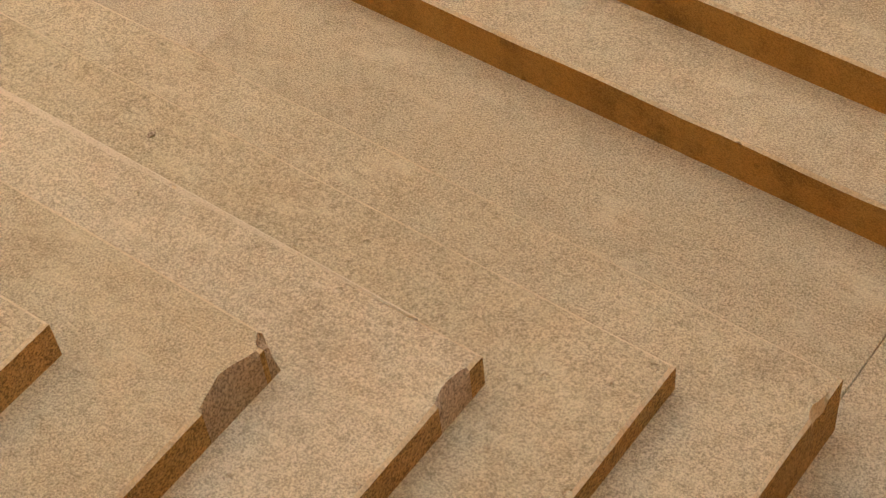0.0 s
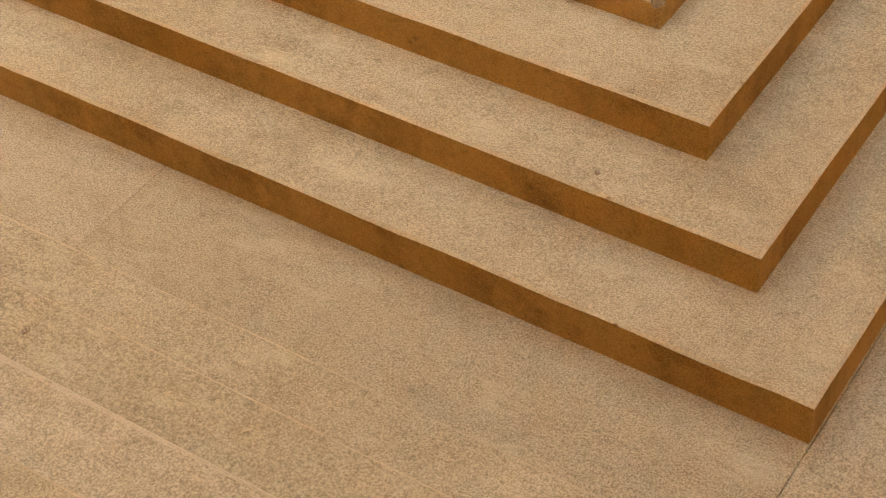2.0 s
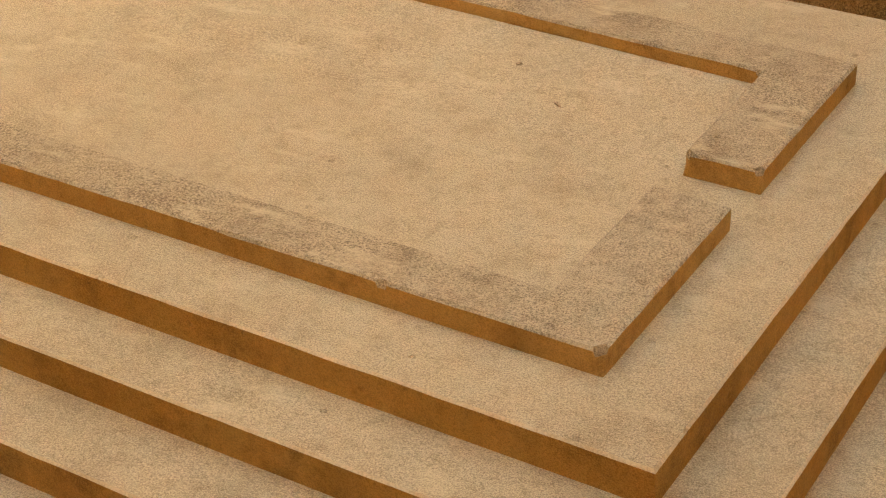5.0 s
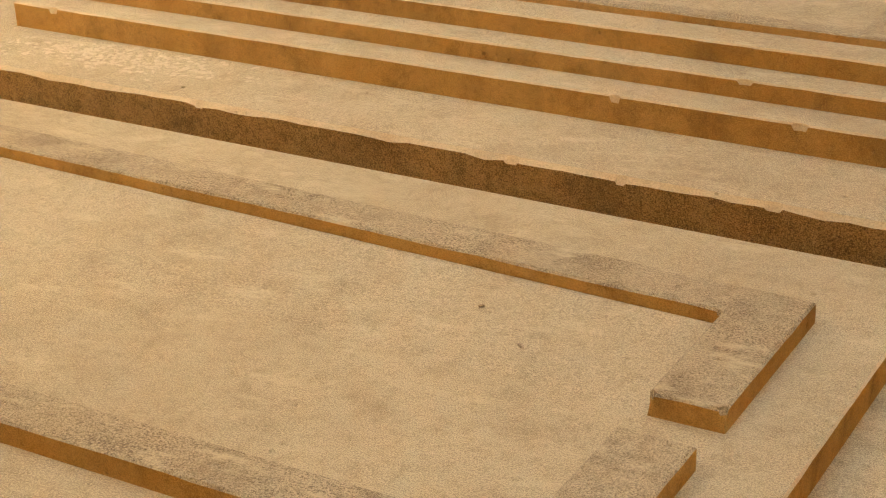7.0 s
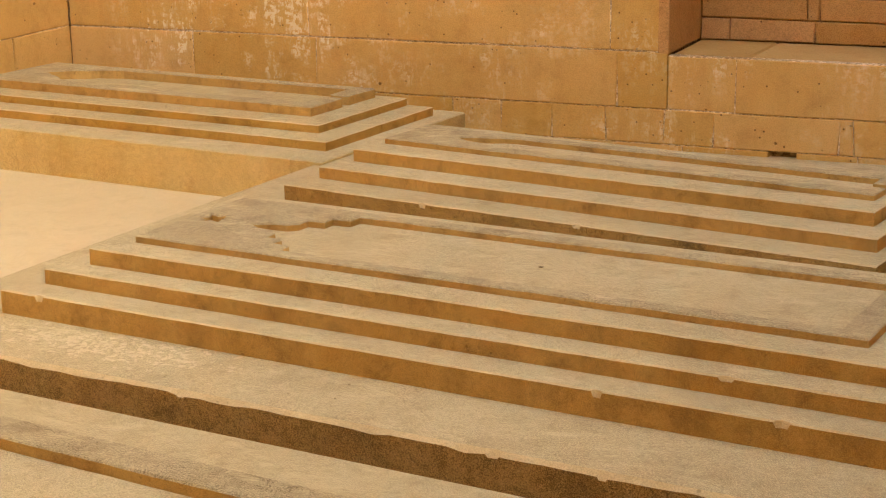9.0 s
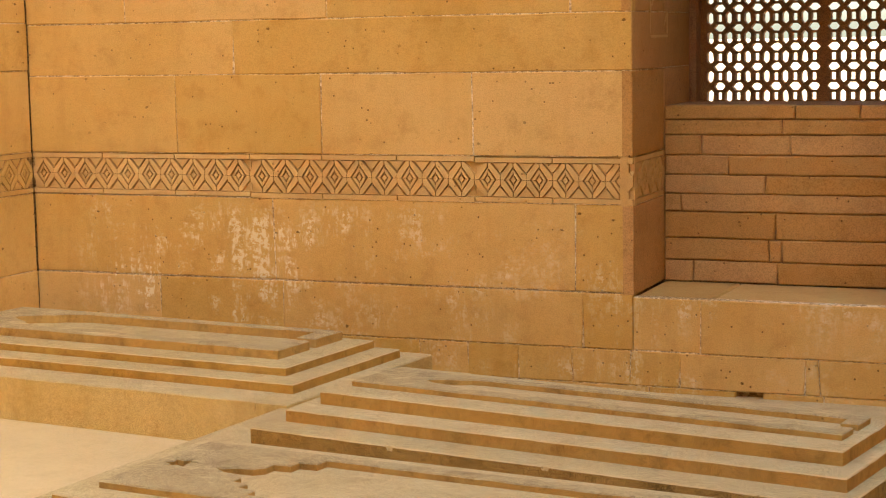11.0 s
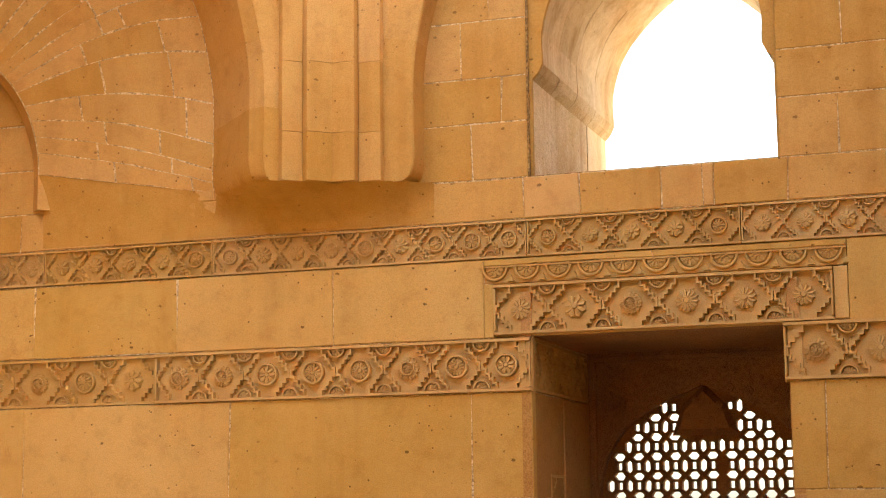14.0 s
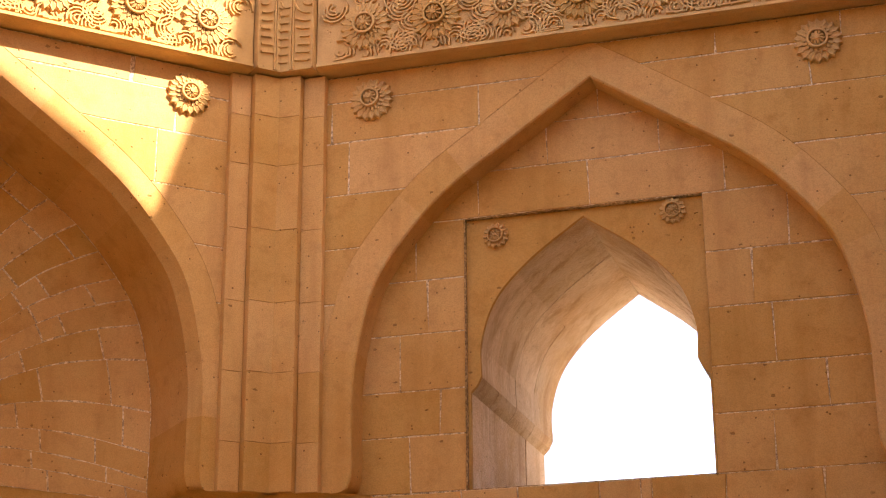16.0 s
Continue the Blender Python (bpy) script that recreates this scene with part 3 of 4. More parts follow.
course(*N, 2.495, 2.728, -0.8025, -0.7405, [], edge=0.003)
course(wall, north, M_UP, 3.032, 3.228, XC, EAST, [-4.9, -4.35, -3.9, -3.2, -2.75, -2.2, -1.93, -1.55, -1.36, -1.31, -0.98, -0.55, 0.2, 1.1])
for z0, z1, js in ((0.0, 0.19, [-0.6, 0.1, 0.8]), (0.19, 0.455, [-0.3, 0.9]), (0.455, 0.835, [-0.2, 1.0]), (1.058, 1.484, [-0.5, 0.6]), (1.484, 1.764, [-0.1, 1.1]), (1.764, 2.233, [-0.86, 0.4, 1.5])):
    course(*N, z0, z1, NX1, EAST, js)

# carved bands -------------------------------------------------
def annulus(bm, fr, s, z, r0, r1, d_back, d_front, n, a0=0.0, a1=2 * math.pi):
    """A raised ring (or part of one) with softened edges."""
    closed = abs(a1 - a0 - 2 * math.pi) < 1e-6
    w = (r1 - r0) * 0.2
    rows = []
    for q, d in ((r1, d_back), (r1, d_front + w), (r1 - w, d_front), (r0 + w, d_front), (r0, d_front + w), (r0, d_back)):
        rows.append([bm.verts.new(fr(s + q * math.cos(a0 + (a1 - a0) * k / n), z + q * math.sin(a0 + (a1 - a0) * k / n), d)) for k in range(n if closed else n + 1)])
    for a, b in zip(rows, rows[1:]):
        for k in range(n):
            j = (k + 1) % n if closed else k + 1
            bm.faces.new((a[k], a[j], b[j], b[k]))


def petal(bm, fr, s, z, ang, r0, r1, half, d_back, d_front, point=0.7):
    """One carved petal: narrow foot, broad shoulder, pointed or blunt tip, a ridge along the middle."""
    ca, sa = math.cos(ang), math.sin(ang)
    m = r0 + (r1 - r0) * point
    pts = [(r0, -half * 0.4), (m, -half), (r1, -half * 0.12), (r1, half * 0.12), (m, half), (r0, half * 0.4)]
    low = [bm.verts.new(fr(s + x * ca - y * sa, z + x * sa + y * ca, d_back)) for x, y in pts]
    top = [bm.verts.new(fr(s + x * ca - y * 0.78 * sa, z + x * sa + y * 0.78 * ca, d_front + (d_back - d_front) * (0.25 if k in (2, 3) else 0.0))) for k, (x, y) in enumerate((r0 + (x - r0) * 0.92, y) for x, y in pts)]
    for k in range(6):
        bm.faces.new((low[k - 1], low[k], top[k], top[k - 1]))
    bm.faces.new(top)


def button(bm, fr, s, z, r, d_back, d_front, n=10):
    rows = [[bm.verts.new(fr(s + q * math.cos(2 * math.pi * k / n), z + q * math.sin(2 * math.pi * k / n), d)) for k in range(n)] for q, d in ((r, d_back), (r * 0.97, d_back + (d_front - d_back) * 0.8), (r * 0.8, d_front))]
    for a, b in zip(rows, rows[1:]):
        for k in range(n):
            bm.faces.new((a[k], a[(k + 1) % n], b[(k + 1) % n], b[k]))
    bm.faces.new(rows[-1])


def disc(bm, fr, s, z, r, d_back, rise, petals, kind):
    """A carved rosette; kind: 0 open flower, 1 spoked wheel, 2 two tiers of petals, 3 large fringed boss."""
    f = d_back - rise
    tilt = rng.uniform(0, 0.5)
    def crown(count, r0, r1, d0, d1, fill, point=0.7, turn=0.0):
        for k in range(count):
            a = tilt + turn + 2 * math.pi * k / count
            petal(bm, fr, s, z, a, r0, r1, math.pi * (r0 + (r1 - r0) * point) / count * fill * rng.uniform(0.92, 1.05), d0, d1 + rise * rng.uniform(0, 0.08), point)
    if kind < 3:
        button(bm, fr, s, z, r * 0.9, d_back, d_back - rise * 0.4, 20)
    if kind == 0:
        crown(petals, r * 0.26, r, d_back, d_back - rise * 0.85, 0.98)
        button(bm, fr, s, z, r * 0.25, d_back, f)
    elif kind == 1:
        annulus(bm, fr, s, z, r * 0.83, r, d_back, f, 24)
        crown(petals, r * 0.24, r * 0.80, d_back, d_back - rise * 0.85, 0.9, 0.75)
        button(bm, fr, s, z, r * 0.2, d_back, f)
    elif kind == 2:
        crown(petals + 4, r * 0.58, r, d_back, d_back - rise * 0.7, 1.0, 0.55)
        annulus(bm, fr, s, z, r * 0.50, r * 0.60, d_back, f, 20)
        crown(petals, r * 0.16, r * 0.48, d_back, d_back - rise * 0.9, 0.95)
        button(bm, fr, s, z, r * 0.14, d_back, f)
    else:
        g = d_back - rise * 0.42
        button(bm, fr, s, z, r * 0.93, d_back, g, 30)
        crown(petals, r * 0.56, r * 1.04, d_back, g - rise * 0.12, 1.05, 0.6)
        crown(petals, r * 0.44, r * 0.70, g + rise * 0.2, g - rise * 0.3, 1.0, 0.6, math.pi / petals)
        annulus(bm, fr, s, z, r * 0.36, r * 0.46, g + rise * 0.2, f, 20)
        crown(10, r * 0.10, r * 0.35, g + rise * 0.2, f - rise * 0.1, 0.95)
        button(bm, fr, s, z, r * 0.12, g, f - rise * 0.2)


def half_disc(bm, fr, s, z, r, d_back, rise, petals, up):
    """Half of a spoked wheel standing on a band's border."""
    a0 = 0.0 if up else math.pi
    annulus(bm, fr, s, z, r * 0.82, r, d_back, d_back - rise, 12, a0, a0 + math.pi)
    annulus(bm, fr, s, z, r * 0.05, r * 0.84, d_back, d_back - rise * 0.4, 12, a0, a0 + math.pi)
    for k in range(petals):
        a = a0 + math.pi * (k + 0.5) / petals
        petal(bm, fr, s, z, a, r * 0.24, r * 0.79, math.pi * r * 0.6 / (2 * petals) * 0.8, d_back, d_back - rise * 0.85, 0.75)
    annulus(bm, fr, s, z, r * 0.05, r * 0.2, d_back, d_back - rise * 0.9, 6, a0, a0 + math.pi)


def strip(bm, fr, pts, w, d_back, rise, closed=False):
    """A raised flat fillet along a polyline of square turns."""
    P = [Vector(p) for p in pts]
    m = len(P)
    for i in range(m if closed else m - 1):
        a, b = P[i], P[(i + 1) % m]
        e = b - a
        if e.length < 1e-6:
            continue
        e.normalize()
        o = Vector((-e.y, e.x)) * w / 2
        a2, b2 = a - e * w * 0.5, b + e * w * 0.5
        prism_bm(bm, [tuple(a2 + o), tuple(a2 - o), tuple(b2 - o), tuple(b2 + o)], fr, d_back - rise * rng.uniform(0.92, 1.0), d_back, w * 0.14)


def stepped_slab(parent, fr, s0, s1, z0, z1, count, label="", base=0.024, rise=0.026, mat=None, kinds=(0, 1, 2), first=0.5):
    """One slab of stepped lozenges with rosettes."""
    bm = bmesh.new()
    g = 0.0007
    s0, s1 = s0 + g, s1 - g
    box_bm(bm, fr, s0, s1, z0 + g, z1 - g, base, 0.06)
    box_bm(bm, fr, s0 - 0.003, s1 + 0.003, z0 - 0.004, z1 + 0.004, base + 0.003, 0.055)
    H = z1 - z0
    bd = H * 0.075
    for a, b, c, e in ((s0, s1, z0 + g, z0 + g + bd), (s0, s1, z1 - g - bd, z1 - g), (s0, s0 + bd * 0.7, z0 + g + bd, z1 - g - bd), (s1 - bd * 0.7, s1, z0 + g + bd, z1 - g - bd)):
        prism_bm(bm, [(a, c), (b, c), (b, e), (a, e)], fr, base - rise, base, bd * 0.16)
    p = (s1 - s0) / count
    zc = (z0 + z1) / 2
    hh = H / 2 - bd
    w = H * 0.05
    for k in range(count):
        c = s0 + p * (k + first)
        st = p * 0.5 - w * 0.55
        # stepped outline of one lozenge, quarter by quarter
        q = [(st, 0.0), (st, hh * 0.17), (st * 0.86, hh * 0.17), (st * 0.86, hh * 0.37), (st * 0.71, hh * 0.37), (st * 0.71, hh * 0.57), (st * 0.56, hh * 0.57), (st * 0.56, hh * 0.77), (st * 0.41, hh * 0.77), (st * 0.41, hh * 0.98)]
        for sx in (1, -1):
            for sz in (1, -1):
                pts = [(c + sx * x, zc + sz * y) for x, y in q]
                strip(bm, fr, [(min(max(x, s0 + w), s1 - w), y) for x, y in pts], w, base, rise * 0.9)
        disc(bm, fr, c, zc, min(H * 0.225, p * 0.30) * rng.uniform(0.94, 1.05), base, rise * 0.95, rng.choice((8, 10, 12, 14)), rng.choice(kinds))
        for edge, up in ((z0 + bd, True), (z1 - bd, False)):
            e = c + p / 2
            if e < s1 - p * 0.3:
                half_disc(bm, fr, e, edge, min(H * 0.165, p * 0.22), base, rise * 0.8, rng.choice((5, 6, 7)), up)
        if c + p / 2 < s1 - p * 0.3:
            for dz in (-1, 1):
                strip(bm, fr, [(c + p / 2 - w, zc + dz * w * 0.9), (c + p / 2 + w, zc + dz * w * 0.9)], w * 0.6, base, rise * 0.7)
    return bm_obj("carved_band", bm, mat or M_CARVE, parent, label)


def diamond_slab(parent, fr, s0, s1, z0, z1, count, base=0.020, rise=0.0205, phase=0.0, broken=0.0, rails=True):
    """One slab of crossing straps that leave diamonds, each with a small diamond in it."""
    bm = bmesh.new()
    g = 0.0007
    s0, s1 = s0 + g, s1 - g
    box_bm(bm, fr, s0, s1, z0 + g, z1 - g, base, 0.06)
    box_bm(bm, fr, s0 - 0.003, s1 + 0.003, z0 - 0.004, z1 + 0.004, base + 0.003, 0.055)
    H = z1 - z0
    bd = H * 0.13
    for c, e in ((z0 + g, z0 + bd), (z1 - bd, z1 - g)):
        n = max(1, int((s1 - s0) / 0.35))
        for k in range(n):
            if rng.random() < broken and c < z0 + H / 2:
                continue
            a, b = s0 + (s1 - s0) * k / n, s0 + (s1 - s0) * (k + 1) / n
            prism_bm(bm, [(a, c), (b, c), (b, e), (a, e)], fr, base - rise, base, 0.003)
    p = (s1 - s0) / count
    zc, hh = (z0 + z1) / 2, H / 2 - bd
    gr = H * 0.05
    def quad(points, r=1.0):
        if all(s0 - 1e-4 <= x <= s1 + 1e-4 for x, _ in points):
            prism_bm(bm, points, fr, base - rise * r, base, 0.0012)
    wv, gv = p * 0.155, p * 0.055
    for k in range(-1, count + 1):
        c = s0 + p * (k + 0.5 + phase)
        e = c + p / 2
        g2 = 0.001
        lost = rng.random() < broken
        # four arms of the crossing, as two halves so that slab ends keep theirs
        for sx in (-1, 1):
            for sz in (-1, 1):
                if lost and sz < 0:
                    continue
                quad([(e, zc), (e + sx * wv, zc), (e + sx * (p / 2 - g2), zc + sz * (hh - wv * 0.95)), (e + sx * (p / 2 - g2), zc + sz * hh), (e + sx * (p / 2 - wv * 0.75), zc + sz * hh), (e, zc + sz * wv * 1.15)])
        for sg in (1, -1):
            if lost and sg < 0:
                continue
            quad([(e - p / 2 + wv * 0.75 + gv * 1.6, zc + sg * hh), (e + p / 2 - wv * 0.75 - gv * 1.6, zc + sg * hh), (e, zc + sg * (wv * 1.15 + gv * 1.5))], 0.8)
        ra, rb = p / 2 - wv - gv * 1.1, hh - wv * 0.95 - gv * 1.3
        ring = [(1, 0), (0, 1), (-1, 0), (0, -1)]
        for a, b in zip(ring, ring[1:] + ring[:1]):
            quad([(c + a[0] * ra, zc + a[1] * rb), (c + b[0] * ra, zc + b[1] * rb), (c + b[0] * ra * 0.55, zc + b[1] * rb * 0.55), (c + a[0] * ra * 0.55, zc + a[1] * rb * 0.55)], 0.95)
        quad([(c + x * ra * 0.36, zc + y * rb * 0.36) for x, y in ((1, 0), (0, 1), (-1, 0), (0, -1))], 0.85)
    return bm_obj("carved_band", bm, M_CARVE, parent)


diamond_slab(wall, north, XC, -4.155, 0.868, 1.083, 10, broken=0.12)
diamond_slab(wall, north, -4.155, -2.950, 0.862, 1.085, 9)
diamond_slab(wall, north, -2.950, NX0, 0.864, 1.080, 6)
diamond_slab(wall, north, NX1, 0.4, 0.837, 1.056, 10)
diamond_slab(wall, north, 0.4, EAST, 0.837, 1.056, 14)
stepped_slab(wall, north, XC, -4.107, 2.229, 2.476, 5)
stepped_slab(wall, north, -4.107, NX0 - 0.0, 2.229, 2.478, 8, base=0.016, rise=0.03, kinds=(1, 1, 2))
stepped_slab(wall, north, NX1 - 0.02, -0.2, 2.235, 2.492, 3, base=0.014, rise=0.032)
stepped_slab(wall, north, -0.2, EAST, 2.235, 2.49, 9)
stepped_slab(wall, north, -2.352, -0.803, 2.490, 2.728, 6, base=0.014, rise=0.032, kinds=(0, 0, 2))
for a, b, n in ((XC, -4.75, 4), (-4.75, -3.80, 5), (-3.80, -2.187, 9), (-2.187, -1.195, 5), (-1.195, -0.45, 4), (-0.45, 0.6, 6), (0.6, EAST, 9)):
    stepped_slab(wall, north, a, b, 2.850, 3.030, n, base=0.018, rise=0.026, kinds=(0, 1, 0))

bm = bmesh.new()
box_bm(bm, north, -2.42, -0.742, 2.733, 2.812, 0.008, 0.05)
for k in range(11):
    c = -2.42 + 1.678 * (k + 0.5) / 11
    half_disc(bm, north, c, 2.806, 0.062, 0.008, 0.016, 5, False)
    prism_bm(bm, [(c + 0.058, 2.738), (c + 0.095, 2.738), (c + 0.0765, 2.775)], north, -0.004, 0.008, 0.003)
prism_bm(bm, [(-2.42, 2.806), (-0.742, 2.806), (-0.742, 2.813), (-2.42, 2.813)], north, -0.010, 0.008)
bm_obj("carved_band", bm, M_CARVE, wall)

# niche: side walls, sill, ceiling, brick infill ---------------------------------
ND = 1.12
def niche_side(s, z, d):      # s runs into the wall
    return Vector((NX0 - d, WY + s, z))
def niche_right(s, z, d):
    return Vector((NX1 + d, WY + s, z))
for fr in (niche_side, niche_right):
    for z0, z1 in ((0.445, 0.862), (1.084, 1.478), (1.478, 1.745), (1.745, 2.229), (2.478, 2.687)):
        course(wall, fr, M_NICHE, z0, z1, 0.0, ND, [0.55], d_back=0.05)
    diamond_slab(wall, fr, 0.0, 0.53, 0.862, 1.084, 4)
    course(wall, fr, M_NICHE, 0.862, 1.084, 0.53, ND, [], d_back=0.05)
    stepped_slab(wall, fr, 0.0, ND, 2.229, 2.478, 4)
    stepped_slab(wall, fr, 0.30, 0.62, 1.62, 1.86, 1)
sill = piece("niche_sill", [(NX0 + 0.003, WY + 0.03), (-1.82, WY + 0.03), (-1.80, WY + 0.55), (NX0 + 0.003, WY + 0.55)], lambda s, y, d: Vector((s, y, NZ0 - d)), 0.0, 0.07, M_CARVE, wall, 0.008, "dusty stone niche sill")
piece("niche_sill", [(-1.815, WY + 0.03), (NX1 - 0.003, WY + 0.03), (NX1 - 0.003, WY + 0.55), (-1.795, WY + 0.55)], lambda s, y, d: Vector((s, y, NZ0 - 0.002 - d)), 0.0, 0.07, M_CARVE, wall, 0.008, "dusty stone niche sill")
bm = bmesh.new()
box_bm(bm, north, NX0 - 0.05, NX1 + 0.05, NZ1, NZ1 + 0.25, 0.03, THICK)
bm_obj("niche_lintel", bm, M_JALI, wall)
infill = empty("brick_infill", "low wall of long thin sandstone courses closing the niche", "wall", kind="structure")
bm = bmesh.new()
box_bm(bm, north, NX0 + 0.003, NX1 - 0.003, NZ0 + 0.002, 1.296, 0.553, 1.0)
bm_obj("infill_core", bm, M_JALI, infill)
zz = [0.442, 0.548, 0.655, 0.785, 0.872, 0.962, 1.058, 1.155, 1.228, 1.298]
jj = [[-2.03, -1.62], [-1.60, -1.66], [-1.63], [-2.09], [-1.68, -0.5], [-1.86], [-1.99, -1.56], [-1.60], [-1.54, -1.24]]
for z0, z1, js in zip(zz, zz[1:], jj):
    course(infill, north, M_NICHE, z0, z1, NX0 + 0.004, NX1 - 0.004, js, d_front=0.54, d_back=0.62, gap=0.0022, jitter=0.006, edge=0.006, name="brick", bed=None)

# pierced stone screen -----------------------------------------------------------
win = empty("window_1", "pierced sandstone lattice window in a carved arched frame", "window", kind="structure")
JD = 1.10
JC, JH, JS, JA = -1.585, 0.545, 1.62, 2.31
jprof = smooth_curve([(1.0, 0.0), (0.985, 0.25), (0.90, 0.50), (0.70, 0.72), (0.42, 0.86), (0.0, 1.0)], 4)
jal = [(JH * a, JS + (JA - JS) * b) for a, b in jprof]
def j_in(s, z, m=0.0):
    return z > 1.15 and abs(s - JC) < interp(jal, z) - m and z < JA - 0.06
loops = [[(NX0, 1.1), (NX1, 1.1), (NX1, NZ1), (NX0, NZ1)]]
px, pz = 0.0955, 0.0985
def hexa(cx, cz, a, b, tall):
    if tall:
        pts = [(-a, -b * 0.55), (0, -b), (a, -b * 0.55), (a, b * 0.55), (0, b), (-a, b * 0.55)]
    else:
        pts = [(-a, 0), (-a * 0.5, -b), (a * 0.5, -b), (a, 0), (a * 0.5, b), (-a * 0.5, b)]
    w = 0.0022
    return [(cx + x + rng.uniform(-w, w), cz + y + rng.uniform(-w, w)) for x, y in pts]
for i in range(-7, 8):
    for j in range(0, 14):
        x, z = JC + 0.03 + i * px, 1.22 + j * pz
        for cx, cz, kind in ((x, z, 0), (x + px / 2, z, 1), (x, z + pz / 2, 2)):
            if not j_in(cx, cz, 0.035):
                continue
            if abs(cx - (JC + 0.0778)) < 0.02 and cz < 1.98 and not (cz > 1.72 and kind == 2):
                continue
            if abs(cx - JC) < 0.15 - (cz - 2.05) * 0.2 and cz > 2.05:
                continue
            if kind == 0:
                a, b = 0.0125, 0.018
                loops.append([(cx - a, cz - b), (cx + a, cz - b), (cx + a, cz + b), (cx - a, cz + b)])
            elif kind == 1:
                loops.append(hexa(cx, cz, 0.0165, 0.034, True))
            else:
                loops.append(hexa(cx, cz, 0.031, 0.0185, False))
bm = bmesh.new()
filled(loops, north, JD, JD + 0.05, bm)
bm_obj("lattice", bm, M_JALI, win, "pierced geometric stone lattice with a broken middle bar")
bm = bmesh.new()
arch_line = [(JC - a, z) for a, z in jal] + [(JC + a, z) for a, z in jal[::-1][1:]]
ringp = [(NX0, 1.12), (JC - JH, 1.12)] + arch_line + [(JC + JH, 1.12), (NX1, 1.12), (NX1, NZ1), (NX0, NZ1)]
filled([ringp], north, JD - 0.06, JD, bm)
for sg in (-1, 1):
    disc(bm, north, JC + sg * 0.46, 2.20, 0.075, JD - 0.06, 0.02, 12, 2)
    for k in range(9):
        zq = 1.3 + k * 0.095
        strip(bm, north, [(JC + sg * (interp(jal, zq) + 0.02), zq), (JC + sg * (interp(jal, zq + 0.06) + 0.02), zq + 0.06)], 0.012, JD - 0.06, 0.012)
for k in range(22):
    a = rng.uniform(-0.5, 0.5)
    zq = rng.uniform(2.26, 2.44)
    if abs(a) > 0.12:
        disc(bm, north, JC + a, zq, rng.uniform(0.015, 0.03), JD - 0.06, 0.01, 5, 0)
prism_bm(bm, [(JC - 0.17, 2.06), (JC + 0.17, 2.06), (JC + 0.12, 2.2), (JC, 2.32), (JC - 0.12, 2.2)], north, JD - 0.045, JD, 0.03)
for k in range(7):
    disc(bm, north, JC + rng.uniform(-0.09, 0.09), 2.08 + k * 0.026, 0.02, JD - 0.045, 0.008, 6, 0)
strip(bm, north, [(NX0, 2.455), (NX1, 2.455)], 0.03, JD - 0.06, 0.02)
strip(bm, north, [(NX0 + 0.03, 1.12), (NX0 + 0.03, 2.44)], 0.03, JD - 0.06, 0.015)
bm_obj("arched_frame", bm, M_JALI, win, "dark carved arched frame with rosettes")

# ---------------------------------------------------------------- upper arches
KN = [(0.979, -0.02), (1.0, 0.165), (0.992, 0.315), (0.924, 0.498), (0.815, 0.61), (0.623, 0.738), (0.358, 0.852), (0.0, 1.0)]
AH, AZ0, AZ1 = 1.196, 3.205, 5.166
inner = smooth_curve([(AH + 0.085, 3.222), (AH + 0.05, 3.226), (AH + 0.018, 3.25), (AH + 0.002, 3.30), (AH * 0.998, 3.36)] + [(AH * k, AZ0 + (AZ1 - AZ0) * h) for k, h in KN[1:]], 5)
RW = 0.165
def ring_out(pts, w):
    out = []
    for i, p in enumerate(pts):
        a, b = Vector(pts[max(0, i - 1)]), Vector(pts[min(len(pts) - 1, i + 1)])
        e = (b - a).normalized()
        if p[1] < 3.37:
            out.append((AH + w, p[1]))
        elif i == len(pts) - 1:
            out.append((0.0, p[1] + w * 1.15))
        else:
            out.append((p[0] + e.y * w, p[1] - e.x * w))
    return out
outer_c = ring_out(inner, RW)


